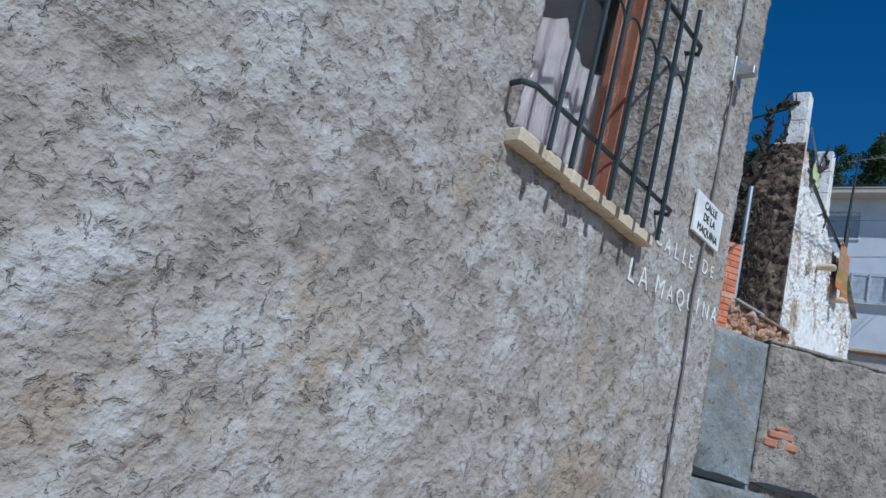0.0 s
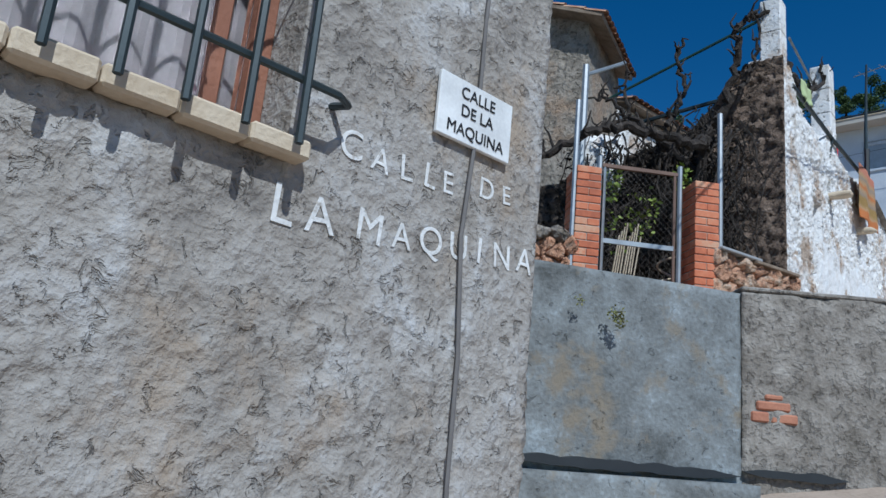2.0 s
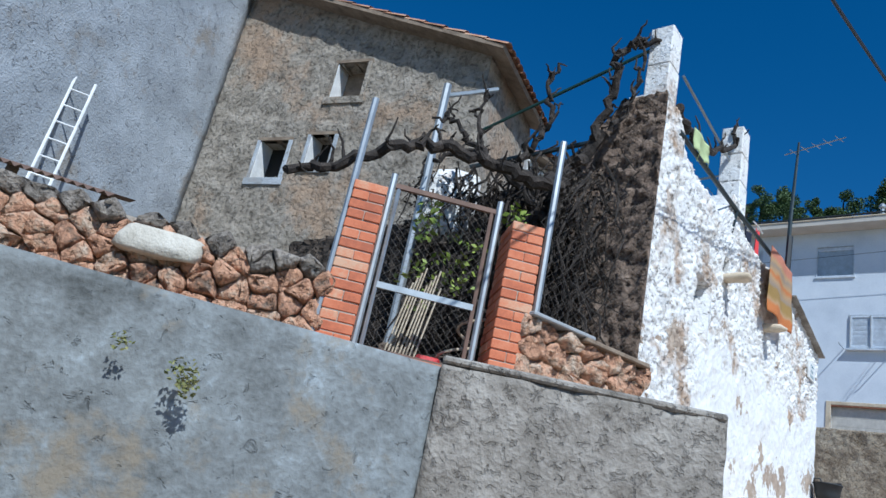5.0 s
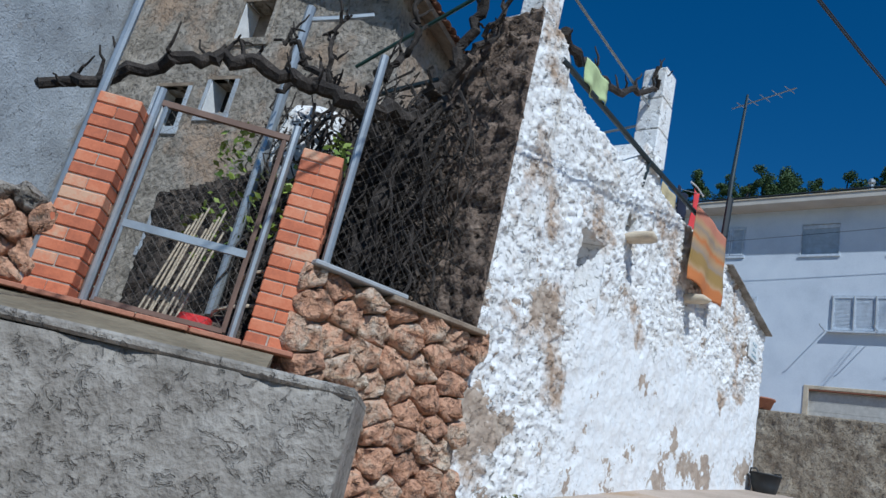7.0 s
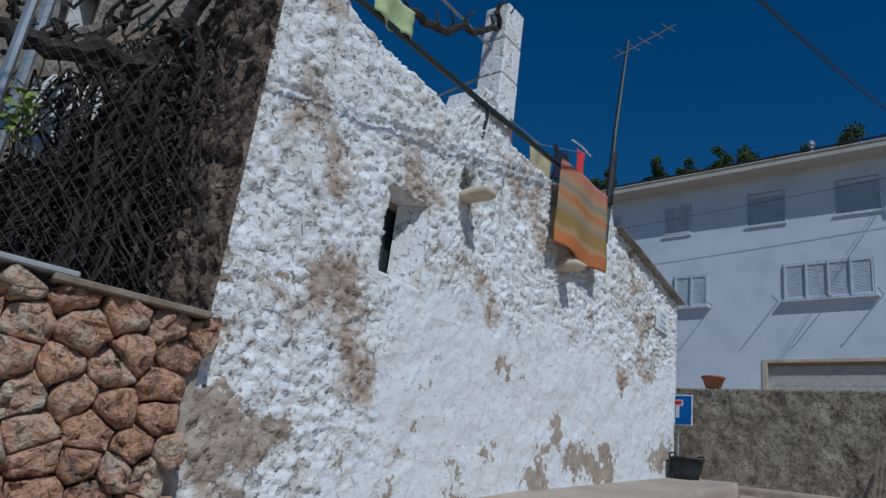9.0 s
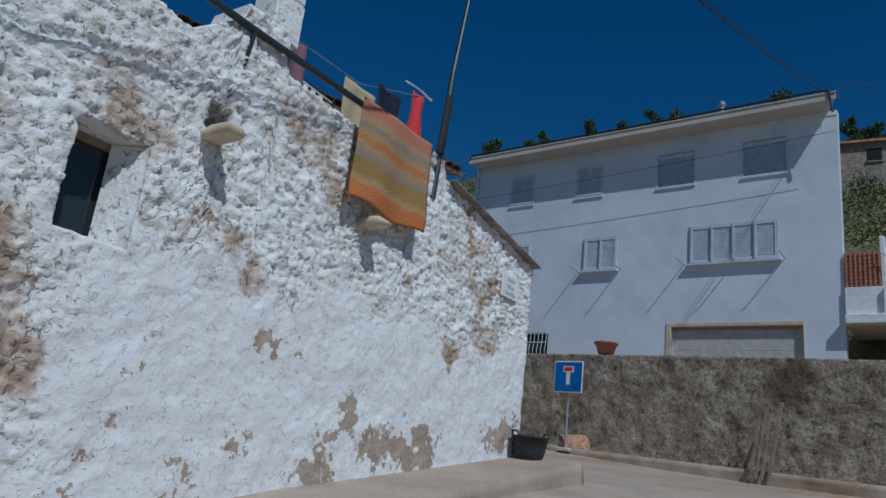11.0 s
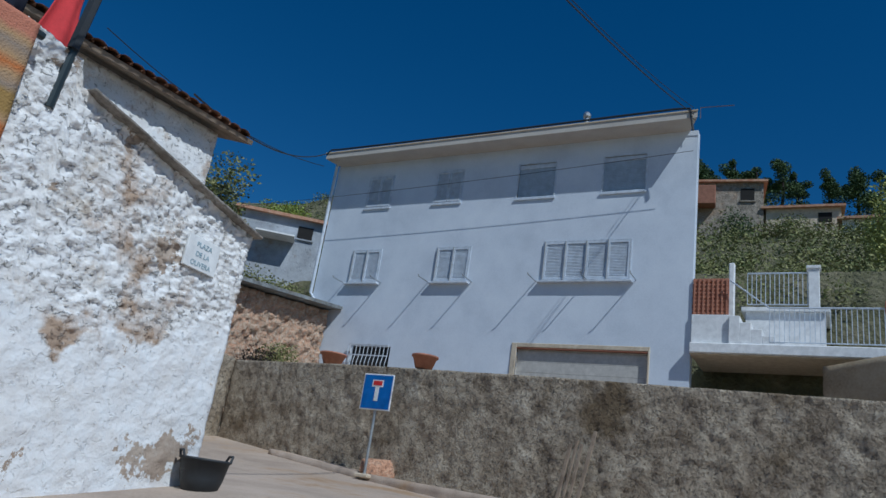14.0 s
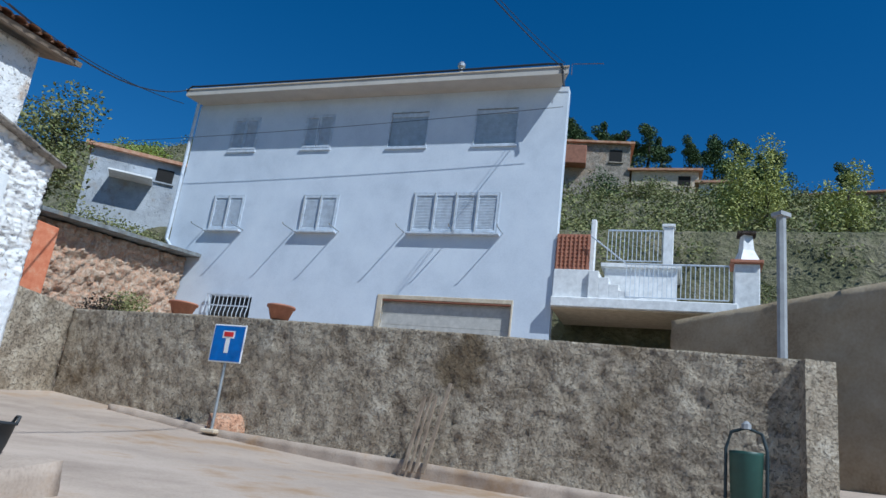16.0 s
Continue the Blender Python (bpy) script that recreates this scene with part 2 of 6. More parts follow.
def box(bm, lo, hi, m=None, bevel=0.0):
    vs = [Vector((x, y, z)) for x in (lo[0], hi[0]) for y in (lo[1], hi[1]) for z in (lo[2], hi[2])]
    made = [bm.verts.new(m @ v if m else v) for v in vs]
    faces = [bm.faces.new([made[i] for i in f]) for f in ((0, 1, 3, 2), (4, 6, 7, 5), (0, 4, 5, 1), (2, 3, 7, 6), (0, 2, 6, 4), (1, 5, 7, 3))]
    if bevel:
        edges = list({e for f in faces for e in f.edges})
        bmesh.ops.bevel(bm, geom=edges, offset=bevel, segments=1, affect="EDGES")
    return bm


def boxes(*items, m=None, bevel=0.0):
    bm = bmesh.new()
    for lo, hi in items:
        box(bm, lo, hi, m, bevel)
    return bm


def tube(bm, points, radii, sides=8):
    """A round bar along points; radii one number or one for each point."""
    pts = [Vector(p) for p in points]
    rings = []
    up = Vector((0.13, 0.31, 0.94)).normalized()
    for i, p in enumerate(pts):
        d = (pts[min(i + 1, len(pts) - 1)] - pts[max(i - 1, 0)]).normalized()
        a = d.cross(up)
        if a.length < 0.05:
            a = d.cross(Vector((1, 0, 0)))
        a.normalize()
        b = d.cross(a)
        r = radii[i] if isinstance(radii, (list, tuple)) else radii
        rings.append([bm.verts.new(p + a * r * math.cos(k * math.tau / sides) + b * r * math.sin(k * math.tau / sides)) for k in range(sides)])
    for r, s in zip(rings, rings[1:]):
        for k in range(sides):
            bm.faces.new((r[k], r[(k + 1) % sides], s[(k + 1) % sides], s[k]))
    bm.faces.new(rings[0][::-1])
    bm.faces.new(rings[-1])
    return bm


def bar(points, radii, sides=8):
    return tube(bmesh.new(), points, radii, sides)


def axes(a, b, z=0.0):
    """Axes on a wall: x along it from a to b, y into it (away from the street), z up."""
    d = Vector((b[0] - a[0], b[1] - a[1], 0)).normalized()
    n = Vector((-d.y, d.x, 0))
    return Matrix(((d.x, n.x, 0, a[0]), (d.y, n.y, 0, a[1]), (0, 0, 1, z), (0, 0, 0, 1)))


def smoothstep(a, b, x):
    t = min(1, max(0, (x - a) / (b - a)))
    return t * t * (3 - 2 * t)


def lumps(v, scale, amp):
    """Relief of small plaster lumps."""
    return amp * (noise.fractal(v * scale, 0.8, 2.1, 4))


def stones_relief(v, scale, amp):
    """Rubble under a coat of whitewash: rounded cells with sunk joints."""
    w = v + 0.10 * noise.noise_vector(v * 2.9)
    w.z *= 1.45
    d = noise.voronoi(w * scale)[0]
    cell = noise.cell(w * scale * 0.9) - 0.5
    return amp * (min(0.22, d[1] - d[0]) * 3.2 - 0.4) + 0.5 * amp * cell + 0.55 * amp * noise.fractal(v * scale * 2.2, 0.7, 2.2, 4)


def relief_wall(name, a, b, low, high, thick, mat, relief, step=0.05, holes=(), label="", category="wall", back=True):
    """A wall from a to b (seen from its right-hand side), low(s) to high(s) high, with relief on its face and holes (s0, s1, z0, z1) through it."""
    m = axes(a, b)
    length = (Vector(b) - Vector(a)).length
    ns = max(2, int(length / step))
    top = max(high(length * i / ns) for i in range(ns + 1))
    bottom = min(low(length * i / ns) for i in range(ns + 1))
    nz = max(2, int((top - bottom) / step))
    ss = sorted({length * i / ns for i in range(ns + 1)} | {h[0] for h in holes} | {h[1] for h in holes})
    us = [i / nz for i in range(nz + 1)]
    bm = bmesh.new()
    grid = {}
    depth = {}
    for i, s in enumerate(ss):
        lo, hi = low(s), high(s)
        for j, u in enumerate(us):
            z = lo + (hi - lo) * u
            for h in holes:
                if h[0] - 1e-6 <= s <= h[1] + 1e-6:
                    for edge in (h[2], h[3]):
                        if abs(z - edge) <= (hi - lo) / nz / 2:
                            z = edge
            p = m @ Vector((s, 0, z))
            grid[i, j] = (bm.verts.new(m @ Vector((s, -relief(p), z))), z)
            depth[i, j] = bm.verts.new(m @ Vector((s, thick, z)))
    solid = set()
    for i in range(len(ss) - 1):
        for j in range(nz):
            mid_s = (ss[i] + ss[i + 1]) / 2
            mid_z = (grid[i, j][1] + grid[i, j + 1][1] + grid[i + 1, j][1] + grid[i + 1, j + 1][1]) / 4
            if any(h[0] < mid_s < h[1] and h[2] < mid_z < h[3] for h in holes):
                continue
            solid.add((i, j))
    for i, j in solid:
        f = [grid[i, j][0], grid[i + 1, j][0], grid[i + 1, j + 1][0], grid[i, j + 1][0]]
        bm.faces.new(f).smooth = True
        if back:
            bm.faces.new([depth[i, j + 1], depth[i + 1, j + 1], depth[i + 1, j], depth[i, j]])
        for di, dj, p, q in ((0, -1, (i, j), (i + 1, j)), (0, 1, (i + 1, j + 1), (i, j + 1)), (-1, 0, (i, j + 1), (i, j)), (1, 0, (i + 1, j), (i + 1, j + 1))):
            if (i + di, j + dj) not in solid:
                bm.faces.new([grid[q][0], grid[p][0], depth[p], depth[q]])
    bmesh.ops.delete(bm, geom=[v for v in bm.verts if not v.link_faces], context="VERTS")
    ob = link(name, bm, mat)
    return tagged(ob, label, category, kind="structure")


def line_z(*pairs):
    """A height that runs straight between (s, z) pairs."""
    def f(s):
        if s <= pairs[0][0]:
            return pairs[0][1]
        for (s0, z0), (s1, z1) in zip(pairs, pairs[1:]):
            if s <= s1:
                return z0 + (z1 - z0) * (s - s0) / (s1 - s0)
        return pairs[-1][1]
    return f


# ---- ground ----
KNOTS = np.array([(0, 0, .3), (2.3, 2.4, 1.0), (4.9, 4.5, 1.7), (7.1, 6.2, 2.2), (8.9, 7.6, 2.65), (10.6, 8.9, 2.95), (6.0, 9.6, 2.95), (8.0, 12.4, 3.5), (10.3, 15.4, 3.85),
                  (10.0, 26.2, 4.75), (12.6, 23.5, 4.45), (15.3, 20.2, 4.2), (18.5, 16.2, 4.15), (3.2, 5.7, 1.62), (-6, -5, -1.2), (3, -6, -.4), (12, 2, 1.9), (22, 9, 4.2), (26, 14, 5.0), (7.5, 30, 5.2)], float)


def bend(d):
    return np.where(d > 1e-9, d * d * np.log(d + 1e-12), 0.0)


dist = np.hypot(KNOTS[:, None, 0] - KNOTS[None, :, 0], KNOTS[:, None, 1] - KNOTS[None, :, 1])
one = np.c_[np.ones(len(KNOTS)), KNOTS[:, :2]]
SPLINE = np.linalg.solve(np.block([[bend(dist) + 0.3 * np.eye(len(KNOTS)), one], [one.T, np.zeros((3, 3))]]), np.r_[KNOTS[:, 2], 0, 0, 0])


def street(x, y):
    near = np.hypot(KNOTS[:, 0] - x, KNOTS[:, 1] - y)
    return float(bend(near) @ SPLINE[:-3] + SPLINE[-3] + SPLINE[-2] * x + SPLINE[-1] * y)


HILL = line_z((32.5, 6.0), (36, 12.6), (43, 14.6), (58, 22.6), (73, 33.0), (130, 46.0))


def land(x, y):
    """The street near the walk, the scrub hillside beyond it."""
    cx, cy = min(30, max(-10, x)), min(31, max(-8, y))
    far = math.hypot(x - cx, y - cy)
    along = 0.70 * x + 0.71 * y
    z = min(street(cx, cy), 6.5) - 0.08 * min(far, 400)
    up = HILL(along) + 0.17 * (min(45, max(-10, y - x)) - 23) * smoothstep(52, 66, along) + 1.0 * noise.noise(Vector((x * 0.05, y * 0.05, 0)))
    k = smoothstep(32.3, 33.2, along)
    return z * (1 - k) + up * k


def ground_sheet():
    def spread(lo, hi, step, out):
        inner = list(np.arange(lo, hi + 0.01, step))
        outer = [step * 1.35 ** k for k in range(1, 26)]
        outer = [d for d in np.cumsum(outer) if d < out]
        return [lo - d for d in reversed(outer)] + inner + [hi + d for d in outer]
    xs, ys = spread(-10, 30, 0.5, 2500), spread(-8, 34, 0.5, 2500)
    bm = bmesh.new()
    vs = [[bm.verts.new((x, y, land(x, y))) for y in ys] for x in xs]
    for i in range(len(xs) - 1):
        for j in range(len(ys) - 1):
            bm.faces.new((vs[i][j], vs[i + 1][j], vs[i + 1][j + 1], vs[i][j + 1]))
    ob = link("ground", bm, M_ROAD, smooth=True)
    ob.data.materials.append(M_HILL)
    for p in ob.data.polygons:
        c = p.center
        if 0.70 * c.x + 0.71 * c.y > 32.4 or c.x < -11 or c.y < -9 or c.x > 31:
            p.material_index = 1
    return tagged(ob, "sloping worn concrete street running into a dry scrub hillside", "ground", kind="structure")


ground_sheet()

# ---- the house with the barred window (beside the start) ----
A0, A1 = (-3.2, -1.105), (1.57, 3.715)
AX = axes(A0, A1)
A_LEN = (Vector(A1) - Vector(A0)).length
S_WIN0, S_WIN1 = A_LEN - 1.98, A_LEN - 1.01
WALL_A = relief_wall("wall_barred_window_house", A0, A1, lambda s: -1.0, lambda s: 4.9, 0.35, M_RENDER,
                     lambda p: (lumps(p, 5, 0.008) + lumps(p, 17, 0.010) + 0.010 * abs(noise.noise(p * 9)) + 0.009 * noise.noise(p * 30)) * (1 - 0.85 * smoothstep(0.55, 0.75, p.x) * smoothstep(2.35, 2.5, p.z) * (1 - smoothstep(3.2, 3.35, p.z))), 0.024, [(S_WIN0, S_WIN1, 2.72, 4.25)],
                     "rough grey-brown rendered house wall with a barred window", "wall")
side = axes(A1, (A1[0] - 4.0, A1[1] + 4.1))
relief_wall("wall_barred_window_house_side", A1, (A1[0] - 4.0, A1[1] + 4.1), lambda s: -1, lambda s: 4.9, 0.3, M_RENDER, lambda p: lumps(p, 7, 0.012), 0.12, (), "rough grey rendered side wall of the house", "wall")
roof_a = link("roof_barred_window_house", boxes(((-0.2, -0.12, 4.9), (A_LEN + 0.10, 5.5, 5.02)), m=AX), M_TILE)
tagged(roof_a, "clay tiled roof edge of the street house", "roof", kind="structure")

win = thing("window_1", AX @ Matrix.Translation((S_WIN0, 0, 2.72)), "recessed window with brown wooden frame behind an iron grille", "window", kind="structure")
W_W, W_H = S_WIN1 - S_WIN0, 1.53
part("window_frame", boxes(((0, 0.16, 0), (0.06, 0.24, W_H)), ((W_W - 0.06, 0.16, 0), (W_W, 0.24, W_H)), ((W_W - 0.16, 0.20, 0), (W_W - 0.115, 0.24, W_H)), ((0.06, 0.16, 0), (W_W - 0.06, 0.24, 0.06)), bevel=0.004), M_BROWNWOOD, win)
part("pane", boxes(((0.06, 0.2, 0.06), (W_W - 0.17, 0.21, W_H))), M_CLEAR, win).visible_shadow = False
part("pane", boxes(((W_W - 0.11, 0.2, 0.06), (W_W - 0.06, 0.21, W_H))), M_CLEAR, win).visible_shadow = False
def curtain_mesh(w, low, high):
    """A gathered curtain whose upper edge hangs in two swags."""
    bm = bmesh.new()
    rows = []
    for i in range(41):
        u = i / 40
        top = high - 0.11 * abs(math.sin(u * math.pi * 2))
        y = 0.27 + 0.010 * math.sin(u * 46)
        rows.append([bm.verts.new((w * u, y + d, z)) for z, d in ((low, 0), (top, 0), (top, 0.006), (low, 0.006))])
    for a, b in zip(rows, rows[1:]):
        for k in range(4):
            bm.faces.new((a[k], b[k], b[(k + 1) % 4], a[(k + 1) % 4]))
    return bm


part("curtain", curtain_mesh(W_W - 0.02, 0.0, 0.86), plain("faded_curtain", (0.27, 0.25, 0.255), 0.9), win, "faded greyish net curtain")
part("backing", boxes(((0, 0.32, 0), (W_W, 0.335, W_H))), M_UNLIT, win, "near-black sheet standing in for the unlit room behind the curtain")
part("window_sill", boxes(*[((-0.03 + k * 0.174, -0.06, 0.0 + 0.002 * (k % 2)), (-0.03 + k * 0.174 + 0.170, 0.16, 0.058 - 0.003 * (k % 2))) for k in range(6)], bevel=0.008), M_CREAM, win, "cream stone sill of short slabs")

grille = thing("window_grille", AX @ Matrix.Translation((S_WIN0, -0.09, 2.72)), "dark painted iron window grille with scrolled arcs", "grille")
for k in range(7):
    x = 0.07 + k * 0.145
    part("grille_bar", bar([(x, -0.02, 0.015), (x, -0.02, 1.12)], 0.011, 6), M_IRON, grille)
for z in (0.19, 1.0):
    part("crossbar", bar([(-0.07, 0.11, z + 0.01), (-0.09, 0.03, z), (-0.05, 0.0, z), (0.5, 0, z), (1.05, 0, z), (1.10, 0.03, z), (1.08, 0.11, z + 0.01)], 0.011, 6), M_IRON, grille)
for k in range(6):
    x = 0.07 + (k + 0.5) * 0.145
    part("scroll", bar([(x + 0.072 * math.cos(q), -0.02, 0.66 + 0.085 * math.sin(q)) for q in [math.pi * i / 10 for i in range(-1, 13)]], 0.006, 5), M_IRON, grille)

plate = thing("street_sign", AX @ Matrix.Translation((A_LEN - 0.53, -0.016, 2.975)), "white enamel street name plate with black capitals", "street sign")
part("plate", boxes(((0, -0.008, 0), (0.335, 0.008, 0.21)), bevel=0.003), M_ENAMEL, plate)


def lettering(text, size, at, mat, parent, depth=0.002, spacing=1.0):
    """Words as thin solid letters, standing on a wall's face."""
    c = bpy.data.curves.new("lettering", "FONT")
    c.body, c.size, c.extrude, c.align_x, c.space_character = text, size, depth, "CENTER", spacing
    ob = bpy.data.objects.new("lettering", c)
    scene.collection.objects.link(ob)
    bpy.context.view_layer.update()
    me = bpy.data.meshes.new_from_object(ob.evaluated_get(bpy.context.evaluated_depsgraph_get()))
    bpy.data.objects.remove(ob)
    me.materials.append(mat)
    o = new("lettering", me)
    o.parent = parent
    o.matrix_local = at
    return o


UPRIGHT = pose(0, 0, 0, 90)
for text, x, z in (("CALLE", 0.168, 0.148), ("DE LA", 0.168, 0.088), ("MAQUINA", 0.168, 0.022)):
    lettering(text, 0.056, Matrix.Translation((x, -0.010, z)) @ UPRIGHT, M_INK, plate, 0.001)

painted = thing("painted_street_name", AX @ Matrix.Translation((A_LEN - 1.03, -0.0028, 2.56)), "hand-painted white street name on the render", "painted words")
for text, x, z, size, turn in (("C", 0.22, 0.235, 0.12, 4), ("A", 0.32, 0.23, 0.10, -5), ("L", 0.42, 0.235, 0.11, 3), ("L", 0.51, 0.24, 0.11, -4), ("E", 0.59, 0.245, 0.10, 2), ("D", 0.76, 0.275, 0.10, -3), ("E", 0.86, 0.285, 0.09, 5),
                               ("L", 0.03, 0.0, 0.15, -2), ("A", 0.15, 0.005, 0.14, 4), ("M", 0.31, 0.02, 0.13, -3), ("A", 0.43, 0.03, 0.11, 3), ("Q", 0.54, 0.04, 0.12, -4), ("U", 0.66, 0.05, 0.12, 2), ("I", 0.75, 0.06, 0.12, -3), ("N", 0.86, 0.065, 0.12, 3), ("A", 0.97, 0.075, 0.12, -2)):
    lettering(text, size, Matrix.Translation((x, 0, z)) @ UPRIGHT @ pose(0, 0, 0, 0, 0, turn), M_BRUSHED, painted, 0.0012)

bracket = thing("iron_bracket", AX @ Matrix.Translation((A_LEN - 0.33, 0, 3.93)), "short steel bracket bolted into the render", "bracket")
part("arm", boxes(((0, -0.11, 0), (0.05, 0.02, 0.05)), bevel=0.004), M_STEEL, bracket)
part("foot", boxes(((-0.03, -0.02, -0.05), (0.08, 0.0, 0.10)), bevel=0.003), M_STEEL, bracket)
# An overhead cable's cast shadow, modelled as a thin grey strip on the wall.
shadow_strip = thing("wall_cable", AX @ Matrix.Translation((A_LEN - 0.36, -0.03, 0)), "thin grey strip standing in for a cable's shadow on the render", "cable")
part("cable", bar([(0.03 * math.sin(k * 0.8) * (k % 3 == 0) + 0.02 * k / 10, 0.014, 4.9 - 0.37 * k) for k in range(15)], 0.008, 5), M_CABLE_SHADOW, shadow_strip)
pipe = thing("drainpipe", AX @ Matrix.Translation((A_LEN + 0.04, 0.32, 0)), "grey drainpipe down the corner of the house", "drainpipe")
part("pipe", bar([(0.02, 0, 2.62), (0.02, 0, 4.95)], 0.045, 10), M_STEEL, pipe)
part("shoe", boxes(((-0.04, -0.06, 0.2), (0.10, 0.08, 2.6)), bevel=0.01), M_CREAM, pipe, "cream painted lower casing")

# ---- the cement wall below the terrace ----
B0, BS, B1, B2 = (-3.6, 4.78), (1.03, 6.0), (3.35, 6.65), (4.66, 6.66)
relief_wall("wall_upper_plaster", B0, BS, lambda s: 0, lambda s: 4.45 + 0.30 * (4.79 - s), 0.35, M_RENDER, lambda p: lumps(p, 5, 0.02), 0.08, (), "rough sloping grey plaster wall", "wall")
relief_wall("wall_smooth_cement", BS, B1, lambda s: 0.8, line_z((0, 3.31), (2.41, 3.28)), 0.4, M_SMOOTH, lambda p: lumps(p, 3, 0.012) + lumps(p, 14, 0.004), 0.05, (), "smooth patched blue-grey cement retaining wall", "wall")
relief_wall("wall_rough_cement", B1, B2, lambda s: 0.8, line_z((0, 3.29), (1.57, 3.31)), 0.45, M_ROUGH, lambda p: 0.012 + lumps(p, 9, 0.02), 0.04, (), "rough brown-grey cement retaining wall", "wall")
coping = link("wall_coping", boxes(((0, -0.02, 3.30), (1.31, 0.45, 3.335)), m=axes(B1, B2), bevel=0.01), M_ROUGH)
tagged(coping, "thin cement coping along the rough wall", "coping", kind="structure")


def ragged_strip(length, height, depth, seed, n=26):
    """A shallow block with torn upper and lower edges."""
    bm = bmesh.new()
    rows = []
    for i in range(n + 1):
        x = length * i / n
        ends = min(1.0, 6 * min(i, n - i) / n)
        lo = -height * (0.35 + 0.25 * noise.noise(Vector((x * 5, seed, 0)))) * ends
        hi = height * (0.35 + 0.35 * noise.noise(Vector((x * 7, seed, 9)))) * ends + 0.004
        rows.append([bm.verts.new((x, y, z)) for y, z in ((-depth, lo), (-depth, hi), (0.02, hi), (0.02, lo))])
    for a, b in zip(rows, rows[1:]):
        for k in range(4):
            bm.faces.new((a[k], b[k], b[(k + 1) % 4], a[(k + 1) % 4]))
    bm.faces.new(rows[0][::-1])
    bm.faces.new(rows[-1])
    return bm


# The dark recess along the foot is a raised black strip; its shade is colour.
slit = thing("damp_course", axes((1.55, 6.10), B1, 1.975), "ragged black strip standing in for the shaded slit at the cement wall's foot", "damp course", kind="structure")
part("sheet", ragged_strip(1.84, 0.085, 0.05, 3), M_BLACK, slit)
slit_b = thing("damp_course", axes(B1, B2, 2.01), "ragged black strip standing in for the shaded slit at the rough wall's foot", "damp course", kind="structure")
part("sheet", ragged_strip(0.72, 0.07, 0.055, 8, 14), M_BLACK, slit_b)
relief_wall("kerb_cement_wall_foot", (1.2, 5.90), (3.42, 6.52), lambda s: 0.8, line_z((0, 1.90), (2.3, 1.93)), 0.3, M_SMOOTH, lambda p: lumps(p, 5, 0.02), 0.06, (), "uneven cement footing below the retaining wall", "kerb")
patch = thing("brick_patch", axes(B1, B2, 2.36) @ Matrix.Translation((0.06, -0.016, 0)), "exposed red brick where the cement has fallen off", "brick patch", kind="structure")
for x0, x1, z0, z1 in ((0.0, 0.13, 0.0, 0.075), (0.14, 0.33, 0.0, 0.07), (0.04, 0.28, 0.085, 0.15), (0.10, 0.23, 0.16, 0.20)):
    part("brick", boxes(((x0, -0.012, z0), (x1, 0.05, z1)), bevel=0.012), M_TERRA, patch)

bm = bmesh.new()
for poly in (((1.03, 6.35), (3.35, 7.0), (4.25, 7.05), (3.9, 8.80), (0.3, 8.4), (-3, 8.2), (-3.6, 5.2)),):
    top = [bm.verts.new((x, y, 3.20 + (0.42 if y > 8 else 0))) for x, y in poly]
    low = [bm.verts.new((x, y, 1.0)) for x, y in poly]
    bm.faces.new(top)
    for k in range(len(poly)):
        bm.faces.new((low[k], low[(k + 1) % len(poly)], top[(k + 1) % len(poly)], top[k]))
tagged(link("terrace_ground", bm, M_EARTH), "bare earth terrace behind the cement wall", "ground", kind="structure")
bm = bmesh.new()
poly = ((0.0, 8.75), (3.95, 9.35), (4.8, 10.05), (3.2, 13.8), (-3, 16.5), (-6, 16), (-5, 8.5))
top = [bm.verts.new((x, y, 3.66)) for x, y in poly]
low = [bm.verts.new((x, y, 1.0)) for x, y in poly]
bm.faces.new(top)
for k in range(len(poly)):
    bm.faces.new((low[k], low[(k + 1) % len(poly)], top[(k + 1) % len(poly)], top[k]))
tagged(link("garden_ground", bm, M_EARTH), "bare earth of the small vine garden", "ground", kind="structure")

# ---- brick gate pillars, gate, stone walls ----
CX = axes((0.0, 8.36), (3.95, 8.93), 3.66)
C_LEN = 3.99
strip = thing("tile_ledge", CX, "row of thin terracotta tiles along the stone wall's foot", "tile ledge")
for k in range(14):
    part("tile", boxes(((-0.3 + k * 0.31, -0.13 - 0.01 * (k % 3), -0.03), (-0.3 + k * 0.31 + 0.30, 0.12, 0.0)), bevel=0.004), M_TERRA, strip)
brick_meshes = {}


def brick_mesh(size):
    if size not in brick_meshes:
        bm = boxes(((0, 0, 0), size), bevel=0.006)
        me = bpy.data.meshes.new("brick")
        bm.to_mesh(me)
        bm.free()
        me.materials.append(M_BRICK)
        brick_meshes[size] = me
    return brick_meshes[size]


